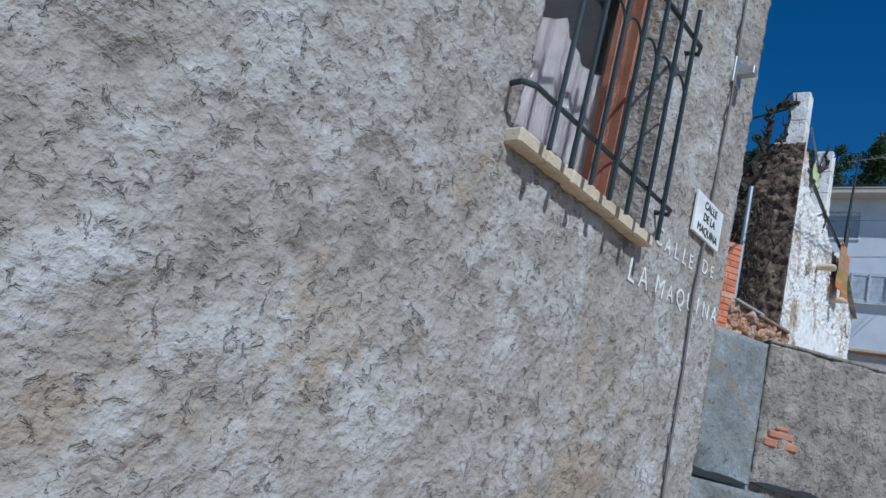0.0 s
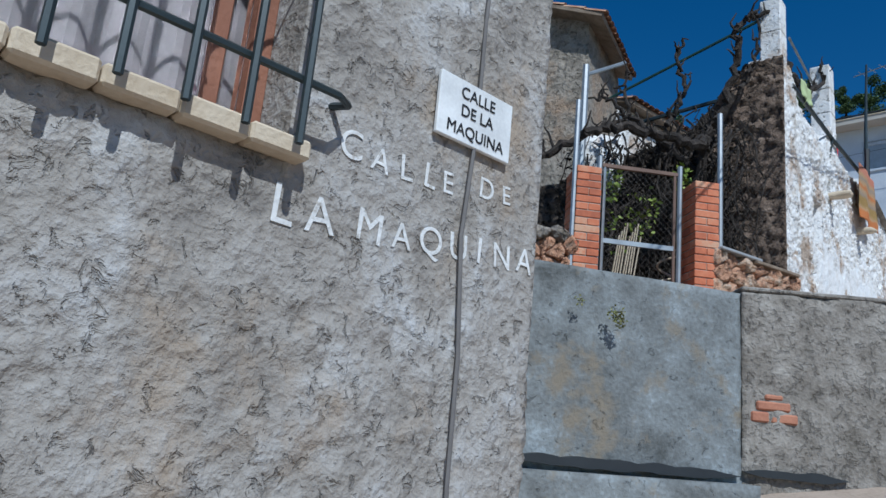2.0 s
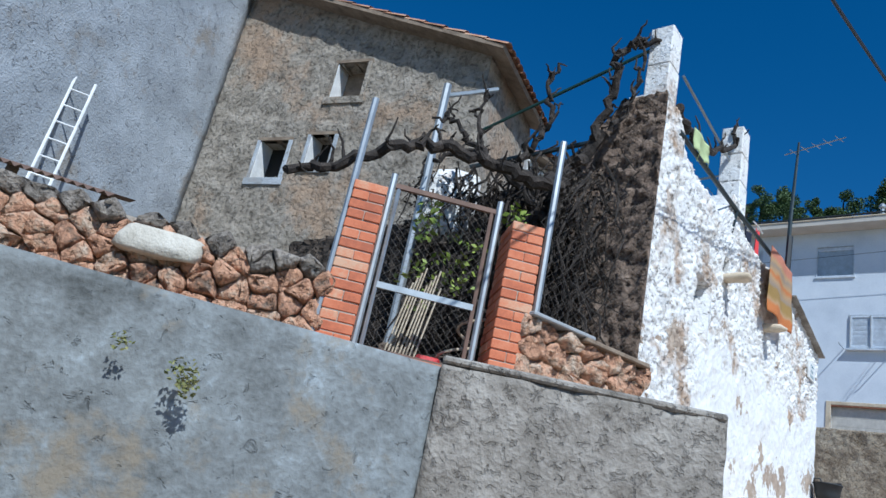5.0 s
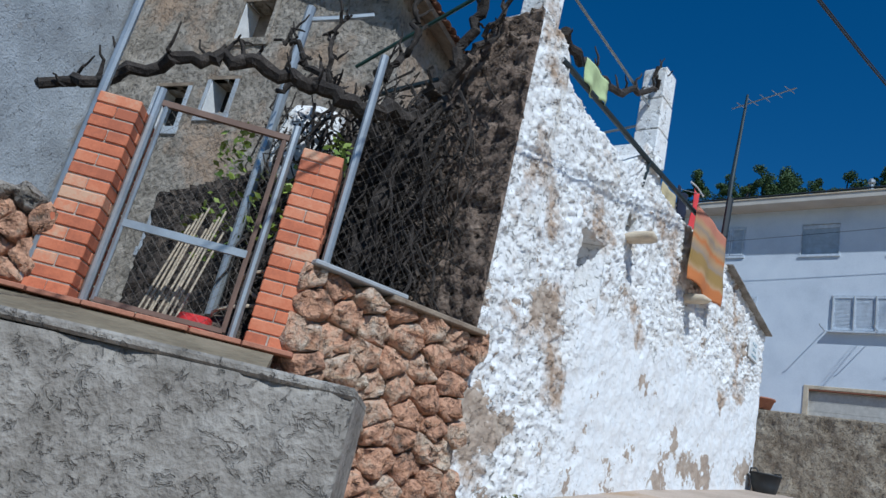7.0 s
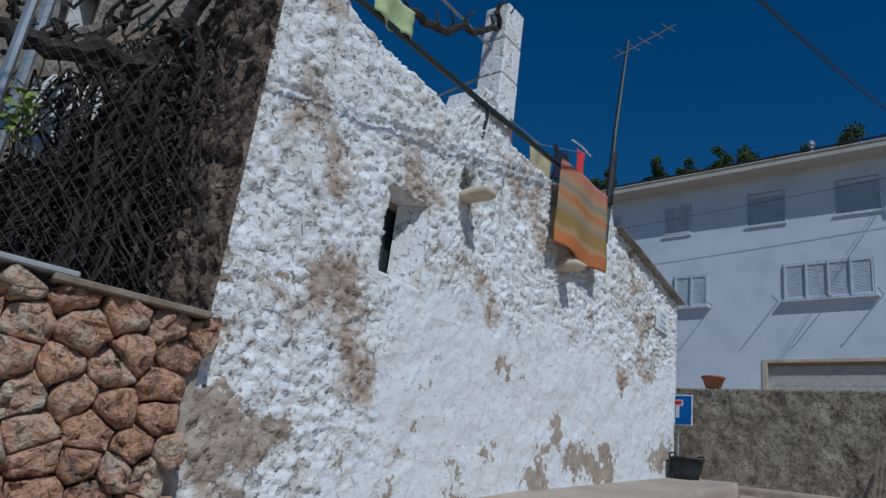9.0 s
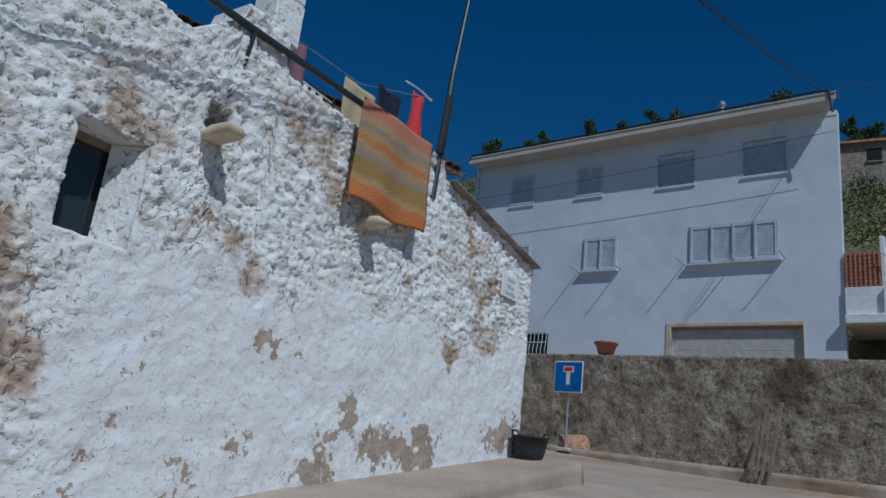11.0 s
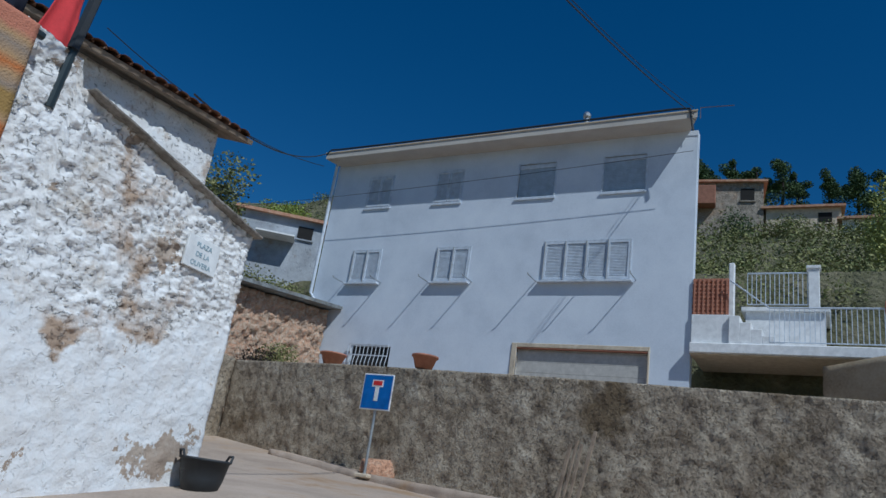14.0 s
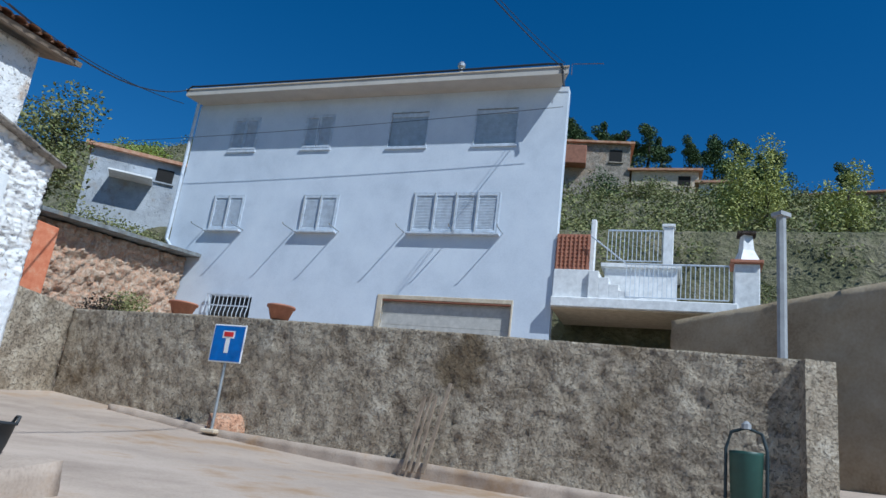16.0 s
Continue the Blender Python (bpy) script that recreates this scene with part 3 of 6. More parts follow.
def pillar(x, label):
    """A square pillar of sixteen courses, two headers and one stretcher by turns."""
    p = thing("brick_pillar", CX @ Matrix.Translation((x, -0.02, 0)), label, "pillar", "gate pillars")
    side, course, n = 0.27, 0.083, 16
    part("mortar_core", boxes(((0.010, 0.010, 0), (side - 0.010, 0.42 - 0.010, n * course - 0.01))), M_MORTAR, p)
    for k in range(n):
        z = k * course
        if k % 2:
            pieces = [(0, 0, side, 0.13), (0, 0.137, 0.13, 0.283), (0.137, 0.137, 0.133, 0.283)]
        else:
            pieces = [(0, 0, 0.131, 0.27), (0.138, 0, 0.132, 0.27), (0, 0.277, side, 0.143)]
        for bx, by, w, d in pieces:
            o = new("brick", brick_mesh((round(w, 3), round(d, 3), 0.073)))
            o.parent = p
            o.matrix_local = pose(bx + random.uniform(-.003, .003), by + random.uniform(-.003, .003), z, 0, 0, random.uniform(-.6, .6))
    return p


gate = thing("garden_gate", CX @ Matrix.Translation((2.70, 0.16, 0.02)), "galvanised tube and wire mesh garden gate, rusty top rail", "gate")
GW, GH = 0.92, 1.40
part("gate_post", bar([(0, 0, -0.05), (0, 0, GH + 0.10)], 0.028, 8), M_STEEL, gate)
part("gate_post", bar([(GW, 0, -0.05), (GW, 0, GH + 0.10)], 0.028, 8), M_STEEL, gate)
part("stile", bar([(0.06, 0, 0.03), (0.06, 0, GH)], 0.018, 6), M_STEEL, gate)
part("stile", bar([(GW - 0.06, 0, 0.03), (GW - 0.06, 0, GH)], 0.018, 6), M_RUST, gate)
part("top_rail", boxes(((0.03, -0.018, GH - 0.02), (GW - 0.03, 0.018, GH + 0.02))), M_RUST, gate, "rusty top rail")
part("mid_rail", boxes(((0.06, -0.015, 0.52), (GW - 0.06, 0.015, 0.57))), M_STEEL, gate)
part("bottom_rail", boxes(((0.06, -0.015, 0.02), (GW - 0.06, 0.015, 0.05))), M_RUST, gate)


def mesh_panel(w, h, cell=0.05, r=0.0010):
    bm = bmesh.new()
    x = -h
    while x < w:
        for s in (1, -1):
            p, q = Vector((x, 0, 0)), Vector((x + h, 0, h))
            if p.x < 0:
                p = Vector((0, 0, -x))
            if q.x > w:
                q = Vector((w, 0, w - x))
            if s < 0:
                p.x, q.x = w - p.x, w - q.x
            if (q - p).length > 0.02:
                tube(bm, [p, q], r, 3)
        x += cell * 1.414
    return bm


wire = part("wire_mesh", mesh_panel(GW - 0.12, GH - 0.06), M_WIRE, gate)
wire.location = (0.06, 0.0, 0.04)
pillar(2.42, "orange brick gate pillar with pale mortar").matrix_world = CX @ Matrix.Translation((2.40, -0.02, 0))
pillar(3.72, "orange brick gate pillar beside the fence post")


def stone_mesh(w, h, d, seed):
    """An angular broken stone: a block cut by random planes and roughened."""
    rnd = random.Random(seed)
    bm = bmesh.new()
    bmesh.ops.create_icosphere(bm, subdivisions=2, radius=1.0)
    off = Vector((seed * 3.1, seed * 1.7, seed * 0.9))
    cuts = []
    for _ in range(9):
        n = Vector((rnd.gauss(0, 1), rnd.gauss(0, 0.8), rnd.gauss(0, 1))).normalized()
        cuts.append((n, rnd.uniform(0.80, 1.12)))
    for v in bm.verts:
        c = v.co.copy()
        p = Vector([math.copysign(abs(q) ** 0.42, q) for q in c])
        for n, k in cuts:
            over = p.dot(n) - k
            if over > 0:
                p -= n * over * 0.9
        p *= 1 + 0.10 * noise.noise(c * 2.1 + off) + 0.07 * noise.noise(c * 5.3 + off)
        v.co = Vector((p.x * w * 0.55, p.y * d * 0.5, p.z * h * 0.55))
    return bm


def rubble(name, m, length, low, high, label, rows=5, size=0.24, cap=0.0, depth=0.3):
    """A dry wall: each stone an object, in uneven courses, over a mortar core."""
    wall = thing(name, m, label, "stone wall", kind="structure")
    core = bmesh.new()
    n = 12
    for i in range(n):
        s0, s1 = length * i / n, length * (i + 1) / n
        v = [core.verts.new((s, y, z)) for s in (s0, s1) for y in (0.05, depth) for z in (low(s), high(s) - 0.05)]
        for f in ((0, 4, 5, 1), (1, 5, 7, 3), (2, 3, 7, 6)):
            core.faces.new([v[k] for k in f])
        if i in (0, n - 1):
            core.faces.new([v[k] for k in ((0, 1, 3, 2) if i == 0 else (4, 6, 7, 5))])
    part("mortar_core", core, M_MORTAR, wall)
    rnd = random.Random(int(length * 1000))
    seeds = []
    for r in range(-1, rows + 1):
        s = -size * rnd.random()
        while s < length + size:
            w = size * rnd.uniform(0.65, 1.6)
            f = (r + 0.5 + rnd.uniform(-.28, .28)) / rows
            mid = min(length, max(0, s + w / 2))
            seeds.append(Vector((s + w / 2, low(mid) + (high(mid) - low(mid)) * f)))
            s += w
    for k, c in enumerate(seeds):
        if not (-0.02 < c.x < length + 0.02 and low(c.x) < c.y < high(c.x)):
            continue
        poly = [Vector((max(-0.04, c.x - size), c.y - size)), Vector((min(length + 0.04, c.x + size), c.y - size)), Vector((min(length + 0.04, c.x + size), c.y + size)), Vector((max(-0.04, c.x - size), c.y + size))]
        for o in seeds:
            d = o - c
            if o is c or d.length > 2.2 * size:
                continue
            mid, cut = (o + c) / 2, []
            for i, q in enumerate(poly):
                e = poly[(i + 1) % len(poly)]
                u, v = (q - mid).dot(d), (e - mid).dot(d)
                if u <= 0:
                    cut.append(q)
                if u * v < 0:
                    cut.append(q.lerp(e, u / (u - v)))
            poly = cut
        top = high(min(length, max(0, c.x)))
        poly = [Vector((q.x, min(q.y, top + 0.03))) for q in poly]
        if len(poly) < 3:
            continue
        bm = bmesh.new()
        bulge = rnd.uniform(0.03, 0.09)
        fine = [q for i, a in enumerate(poly) for q in (a, a.lerp(poly[(i + 1) % len(poly)], 0.33), a.lerp(poly[(i + 1) % len(poly)], 0.67))]
        rings = []
        for scale, y in ((1.05, 0.16), (1.04, 0.03), (0.98, -bulge * 0.35), (0.86, -bulge * 0.85), (0.5, -bulge)):
            ring = []
            for i, q in enumerate(fine):
                p = (q - c) * (scale - 0.07 * (i % 3 == 0) + 0.18 * noise.noise(Vector((q.x * 13, q.y * 13, k))))
                ring.append(bm.verts.new((p.x, y + (0.065 * noise.noise(Vector((q.x * 14, q.y * 14, scale * 9 + k))) if y < 0.1 else 0), p.y)))
            rings.append(ring)
        m_ = len(fine)
        for a_, b_ in zip(rings, rings[1:]):
            for i in range(m_):
                bm.faces.new((a_[i], a_[(i + 1) % m_], b_[(i + 1) % m_], b_[i]))
        bm.faces.new(rings[-1])
        st = link("stone", bm, M_CAPSTONE if c.y > high(c.x) - cap else M_STONE, wall, smooth=True)
        st.location = (c.x, rnd.uniform(-.015, .015), c.y)
    return wall


wall_l = rubble("wall_rubble_low", CX @ Matrix.Translation((-0.4, 0.02, 0)), 2.82, lambda s: 0.0, line_z((0, 0.68), (2.8, 0.60)), "low wall of reddish rubble stones topped with grey ones", 5, 0.21, 0.16)
pale = link("stone", stone_mesh(0.62, 0.21, 0.22, 77), M_PALE, wall_l, "long pale limestone block", True)
pale.matrix_local = pose(1.56, -0.06, 0.40, 0, 2, 0)
wall_r = rubble("wall_rubble_right", axes((3.93, 8.92), (5.12, 9.78), 2.6), 1.46, lambda s: 0.0, line_z((0, 1.62), (1.46, 1.60)), "wall of reddish rubble stones beside the whitewashed wall", 10, 0.19)
slabs = thing("coping_slabs", axes((3.93, 8.92), (5.12, 9.78), 4.2), "thin grey slab and board coping on the rubble wall", "coping", kind="structure")
part("slab", boxes(((0.0, -0.08, 0.03), (0.72, 0.2, 0.065)), bevel=0.008), M_GREYPAINT, slabs)
part("slab", boxes(((0.60, -0.1, -0.01), (1.42, 0.12, 0.03)), bevel=0.008), M_WOOD, slabs)

for x, z1, name in ((2.36, 5.75, "fence_post"), (4.0, 5.86, "fence_post"),):
    y = 9.02 if x > 3 else 8.72
    po = thing("fence_post", (x, y, 3.6), "galvanised steel tube fence post", "post", "fence posts")
    part("tube", bar([(0, 0, 0.0), (0.0, 0.02, z1 - 3.6)], 0.03, 8), M_STEEL, po)
fence = thing("wire_fence", axes((4.0, 9.02), (5.15, 9.9), 4.25), "slack hexagonal wire fence above the rubble wall", "fence")
wf = part("wire_mesh", mesh_panel(1.4, 1.5, 0.06), M_WIRE, fence)

# ---- the whitewashed wall ----
W0, W1 = (5.06, 9.86), (9.66, 15.63)
WX = axes(W0, W1)
W_LEN = (Vector(W1) - Vector(W0)).length


def ws(x, y):
    return (Vector((x, y)) - Vector(W0)).dot((Vector(W1) - Vector(W0)).normalized())


W_TOP = line_z((0, 7.15), (0.50, 7.10), (0.56, 6.78), (0.9, 6.72), (1.9, 6.62), (2.30, 6.95), (2.32, 7.1), (2.78, 7.1), (2.82, 6.75), (3.6, 6.72), (4.62, 6.80), (4.66, 7.02), (5.15, 6.98), (5.22, 6.78), (W_LEN, 6.42))
NICHE = (ws(5.88, 10.88), ws(6.20, 11.27), 4.95, 5.66)
HOLE = (ws(6.42, 11.56), ws(6.56, 11.72), 5.98, 6.20)
W_LOW = lambda s: 2.4 + 1.2 * s / W_LEN


def rough_share(p):
    """How far the stones show through: all of it high up and by the corner, none in the smooth lower part."""
    z = p.z - (3.3 + 1.15 * (p.y - 9.86) / 5.8)
    bare = smoothstep(0.85, 1.6, z + 0.35 * smoothstep(7.6, 8.8, p.x) + 0.5 * noise.noise(p * 1.1) + 0.25 * noise.noise(p * 6))
    corner = 1 - smoothstep(0.5, 1.3, (p.x - 5.06) + 0.4 * noise.noise(p * 1.7) + 0.2 * noise.noise(p * 7))
    return max(bare, corner)


def white_relief(p):
    k = rough_share(p)
    return stones_relief(p, 11, 0.025) * k + lumps(p, 4, 0.014) + 0.011 * k * noise.noise(p * 31) + 0.004 * (1 - k) * noise.fractal(p * 14, 0.7, 2.1, 3)


relief_wall("wall_whitewashed", W0, W1, W_LOW, W_TOP, 0.42, M_WHITE, white_relief, 0.024, [NICHE, HOLE], "old whitewashed rubble wall with flaking paint", "wall")


def flaking(base):
    """The whitewash with smooth limewash and bare plaster where the wall's own wear says so, with ragged edges."""
    m = base.copy()
    m.name = "flaking_whitewash"
    n, l = m.node_tree.nodes, m.node_tree.links
    bsdf = n["Principled BSDF"]
    colour = bsdf.inputs["Base Color"].links[0].from_socket
    geo = n.new("ShaderNodeNewGeometry")
    for name, lo, hi, scale, amount, stops in (("smooth", 0.42, 0.58, 9, 0.7, ((0.25, (0.66, 0.63, 0.585)), (0.42, (0.77, 0.76, 0.745)), (0.7, (0.80, 0.82, 0.83)))),
                                               ("bare", 0.0, 0.05, 15, 1.7, ((0.2, (0.24, 0.185, 0.14)), (0.5, (0.40, 0.315, 0.245)), (0.8, (0.52, 0.45, 0.375))))):
        at = n.new("ShaderNodeAttribute")
        at.attribute_name = name
        edge = n.new("ShaderNodeTexNoise")
        edge.inputs["Scale"].default_value, edge.inputs["Detail"].default_value, edge.inputs["Roughness"].default_value = scale, 8, 0.7
        l.new(geo.outputs["Position"], edge.inputs["Vector"])
        add = n.new("ShaderNodeMath")
        add.operation = "MULTIPLY_ADD"
        add.inputs[1].default_value = amount
        l.new(edge.outputs[0], add.inputs[0])
        l.new(at.outputs["Fac"], add.inputs[2])
        cut = n.new("ShaderNodeMapRange")
        cut.inputs["From Min"].default_value, cut.inputs["From Max"].default_value = lo + amount / 2, hi + amount / 2
        l.new(add.outputs[0], cut.inputs["Value"])
        tint = n.new("ShaderNodeTexNoise")
        tint.inputs["Scale"].default_value, tint.inputs["Detail"].default_value, tint.inputs["Roughness"].default_value = 5.0, 9, 0.65
        l.new(geo.outputs["Position"], tint.inputs["Vector"])
        ramp = n.new("ShaderNodeValToRGB")
        ramp.color_ramp.elements.new(0.5)
        for e, (p, c) in zip(ramp.color_ramp.elements, stops):
            e.position, e.color = p, (*c, 1)
        l.new(tint.outputs[0], ramp.inputs[0])
        mix = n.new("ShaderNodeMix")
        mix.data_type = "RGBA"
        l.new(cut.outputs[0], mix.inputs["Factor"])
        l.new(colour, mix.inputs[6])
        l.new(ramp.outputs[0], mix.inputs[7])
        colour = mix.outputs[2]
    l.new(colour, bsdf.inputs["Base Color"])
    depth = n.new("ShaderNodeMapRange")
    depth.inputs["To Min"].default_value, depth.inputs["To Max"].default_value = 1.0, 0.6
    flat = n.new("ShaderNodeAttribute")
    flat.attribute_name = "smooth"
    l.new(flat.outputs["Fac"], depth.inputs["Value"])
    l.new(depth.outputs[0], bsdf.inputs["Normal"].links[0].from_node.inputs["Strength"])
    return m


WHITE_WALL = bpy.data.objects["wall_whitewashed"].data
WHITE_WALL.materials[0] = flaking(M_WHITE)
TO_WALL = WX.inverted()
SMOOTH_SHARE = WHITE_WALL.attributes.new("smooth", "FLOAT", "POINT")
BARE_SHARE = WHITE_WALL.attributes.new("bare", "FLOAT", "POINT")
for v in WHITE_WALL.vertices:
    q = TO_WALL @ v.co
    up = q.z - (3.1 + 0.135 * q.x)
    flake = noise.fractal(v.co * 1.5, 0.75, 2.1, 5)
    worn = 0.74 - 0.50 * (1 - smoothstep(0.2, 1.5, q.x)) * (1 - smoothstep(1.4, 2.6, up)) - 0.42 * (1 - smoothstep(0.25, 0.8, up)) - 0.25 * smoothstep(2.2, 2.9, up) * smoothstep(2.6, 3.4, q.x)
    worn -= 0.45 * math.exp(-((q.x - 2.1) ** 2 + (up - 1.0) ** 2) / 0.09) + 0.35 * math.exp(-((q.x - 3.6) ** 2 / 0.4 + (up - 0.75) ** 2 / 0.1))
    BARE_SHARE.data[v.index].value = flake - worn
    SMOOTH_SHARE.data[v.index].value = 1 - rough_share(v.co)
nx = WX @ Matrix.Translation((NICHE[0], 0, NICHE[2]))
niche = thing("window_2", nx, "small deep window with an old grey wooden frame", "window", kind="structure")
nw, nh = NICHE[1] - NICHE[0], NICHE[3] - NICHE[2]
part("window_frame", boxes(((0, 0.26, 0), (0.05, 0.33, nh)), ((nw - 0.05, 0.26, 0), (nw, 0.33, nh)), ((0.05, 0.26, nh - 0.05), (nw - 0.05, 0.33, nh)), ((0.05, 0.26, 0), (nw - 0.05, 0.33, 0.05))), M_WOOD, niche)
part("pane", boxes(((0.05, 0.30, 0.05), (nw - 0.05, 0.31, nh - 0.05))), M_GLASS, niche)
part("backing", boxes(((0, 0.36, 0), (nw, 0.38, nh))), M_UNLIT, niche)


def splay():
    """The slanted plaster cheek that narrows the opening inwards."""
    bm = bmesh.new()
    ring = [[bm.verts.new((x, y, z)) for x, y in ((nw - 0.005, 0.01), (nw - 0.005, 0.255), (nw * 0.74, 0.255))] for z in (0.004, nh - 0.004)]
    bm.faces.new(ring[0][::-1])
    bm.faces.new(ring[1])
    for k in range(3):
        bm.faces.new((ring[0][k], ring[0][(k + 1) % 3], ring[1][(k + 1) % 3], ring[1][k]))
    return bm


part("reveal", splay(), M_WHITE, niche, "whitewashed splayed reveal")
hx = thing("putlog_hole", WX @ Matrix.Translation((HOLE[0], 0, HOLE[2])), "dark hole in the wall over a projecting stone", "hole", kind="structure")
part("backing", boxes(((-0.02, 0.36, -0.02), (0.22, 0.38, 0.26))), M_UNLIT, hx)
for s, z in ((ws(6.45, 11.60), 5.93), (ws(7.56, 12.98), 5.86)):
    stub = thing("projecting_stone", WX @ Matrix.Translation((s, 0, z)), "flat stone projecting from the whitewashed wall", "stone", "projecting stones")
    sm = part("slab", stone_mesh(0.17, 0.09, 0.42, int(s * 10)), M_CREAM, stub, smooth=True)
    sm.location = (0, -0.10, 0)

DEND = (5.04 - 0.78 * 3.2, 9.82 + 0.62 * 3.2)
relief_wall("wall_dark_stone_end", DEND, (5.045, 9.815), lambda s: 2.8, line_z((0, 5.9), (2.0, 6.3), (2.75, 7.12), (3.2, 7.12)), 0.035, M_DARK_SHADED_STONE, lambda p: stones_relief(p, 8, 0.05), 0.035, (), "dry-stone wall overgrown with dead vine stems, their shade in its colour", "wall")
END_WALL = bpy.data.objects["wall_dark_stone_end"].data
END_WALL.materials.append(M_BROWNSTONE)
# Sunlit corner stays brown; the rest has the vine's shade painted as near-black.
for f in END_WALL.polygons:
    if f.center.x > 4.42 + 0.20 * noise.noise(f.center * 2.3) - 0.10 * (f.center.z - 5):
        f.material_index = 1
relief_wall("wall_dark_garden_back", (0.9, 13.2), DEND, lambda s: 3.0, line_z((0, 5.75), (2.5, 5.9)), 0.3, M_DARK_SHADED_STONE, lambda p: stones_relief(p, 7, 0.05), 0.05, (), "dry-stone garden wall in the shade-darkened stone colour", "wall")


def post(name, s, z0, z1, w, label):
    p = thing(name, WX @ Matrix.Translation((s, 0.02, z0)), label, "pillar", "whitewashed pillars")
    n = max(2, int((z1 - z0) / 0.36))
    for k in range(n):
        h = (z1 - z0) / n
        part("block", boxes(((0.004 * (k % 2), 0.003 * (k % 3), k * h), (w - 0.004 * (k % 3), w - 0.01, (k + 1) * h - 0.006)), bevel=0.012), M_WHITE, p)
    return p


post("white_pillar", 0.02, 7.05, 8.02, 0.27, "whitewashed block pillar on the wall's corner")
post("white_pillar", ws(6.60, 11.95), 7.02, 8.25, 0.30, "whitewashed block pillar on the wall")

# raised kerb along the whitewashed wall
relief_wall("kerb_raised_pavement", (6.2, 9.55), (10.35, 15.2), lambda s: 2.0, line_z((0, 3.05), (3, 3.55), (7.0, 4.08)), 1.1, M_ROAD, lambda p: lumps(p, 5, 0.02), 0.10, (), "raised concrete pavement along the whitewashed wall", "pavement")

# ---- the brown house behind the garden ----
H0, H1 = (-5.4, 17.5), (3.13, 13.63)
HX = axes(H0, H1)
H_LEN = (Vector(H1) - Vector(H0)).length


def hs(x, y):
    return (Vector((x, y)) - Vector(H0)).dot((Vector(H1) - Vector(H0)).normalized())


H_TOP = lambda s: 9.80 + 0.36 * (H_LEN - s)
WINS = [(hs(0.42, 14.87), hs(1.0, 14.6), 9.06, 9.78), (hs(-0.67, 15.37), hs(-0.10, 15.1), 7.45, 8.20), (hs(0.30, 14.92), hs(0.75, 14.72), 7.69, 8.30), (hs(0.15, 15.0), hs(0.62, 14.78), 5.42, 6.03)]
relief_wall("wall_brown_house", H0, H1, lambda s: 3.0, H_TOP, 0.45, M_HOUSE, lambda p: lumps(p, 3, 0.03) + lumps(p, 11, 0.012), 0.11, WINS, "old brown rendered house wall with small square windows", "wall")
for k, (s0, s1, z0, z1) in enumerate(WINS):
    w = thing("window_%d" % (k + 3), HX @ Matrix.Translation((s0, 0, z0)), "small square window in a pale painted surround", "window", "small windows of the old house", "structure")
    ww, wh = s1 - s0, z1 - z0
    part("surround", boxes(((-0.10, -0.035, -0.14), (ww + 0.1, 0.0, 0.0)), ((-0.06, -0.03, 0), (0.0, 0.0, wh)), ((ww, -0.03, 0), (ww + 0.08, 0, wh)), bevel=0.006), M_BLUISH if k else M_HOUSE, w)
    part("reveal", boxes(((0, 0.0, 0), (0.02, 0.4, wh))), M_WHITEPAINT, w, "white painted reveal")
    part("lintel", boxes(((-0.05, -0.02, wh), (ww + 0.08, 0.1, wh + 0.06))), M_WOOD, w)
    # Two of these panels are near-black, painted as an unlit room.
    part("shutter", boxes(((0.02, 0.34, 0), (ww, 0.37, wh))), M_UNLIT if k in (1, 2) else M_WOOD, w)
relief_wall("wall_brown_house_end", H1, (H1[0] + 0.95, H1[1] + 2.0), lambda s: 3.0, lambda s: 9.75, 0.4, M_HOUSE, lambda p: lumps(p, 3, 0.03), 0.2, (), "grey rendered end wall of the old house", "wall")


def tiled_roof(name, m, length, slope_len, label, rows=10, w=0.20):
    """Rows of curved clay tiles: x along the eave, y up the slope."""
    roof = thing(name, m, label, "roof", kind="structure")
    part("deck", boxes(((0, 0, -0.10), (length, slope_len, -0.03))), M_WOOD, roof)
    bm = bmesh.new()
    n = int(length / w)
    for i in range(n):
        for j in range(rows):
            y0, y1 = slope_len * j / rows - 0.05, slope_len * (j + 1) / rows + 0.02
            x = (i + 0.5) * w + random.uniform(-.012, .012)
            lift = 0.02 * random.random()
            a, b = [], []
            for k in range(6):
                q = math.pi * k / 5
                a.append(bm.verts.new((x + 0.62 * w * math.cos(q), y0, -0.02 + lift + 0.075 * math.sin(q))))
                b.append(bm.verts.new((x + 0.52 * w * math.cos(q), y1, -0.03 + 0.06 * math.sin(q))))
            for k in range(5):
                bm.faces.new((a[k], b[k], b[k + 1], a[k + 1]))
    o = part("tiles", bm, M_TILE, roof)
    o["kind"] = "stuff"
    return roof


def slope_frame(p, along, up):
    x, y = Vector(along).normalized(), Vector(up).normalized()
    z = x.cross(y).normalized()
    y = z.cross(x)
    return Matrix(((x.x, y.x, z.x, p[0]), (x.y, y.y, z.y, p[1]), (x.z, y.z, z.z, p[2]), (0, 0, 0, 1)))


hd = (Vector((*H1, 0)) - Vector((*H0, 0))).normalized()
hn = Vector((-hd.y, hd.x, 0))
tiled_roof("roof_brown_house", slope_frame(Vector((*H1, 9.83)) + hd * 0.35 - hn * 0.35 - Vector((0, 0, 0.13)), hn, -hd + Vector((0, 0, 0.36))), 2.6, 10.2, "sloping clay tile roof of the old house", 24)

# a rusty corrugated sheet lying behind the low wall
sheet = bmesh.new()
bars = []
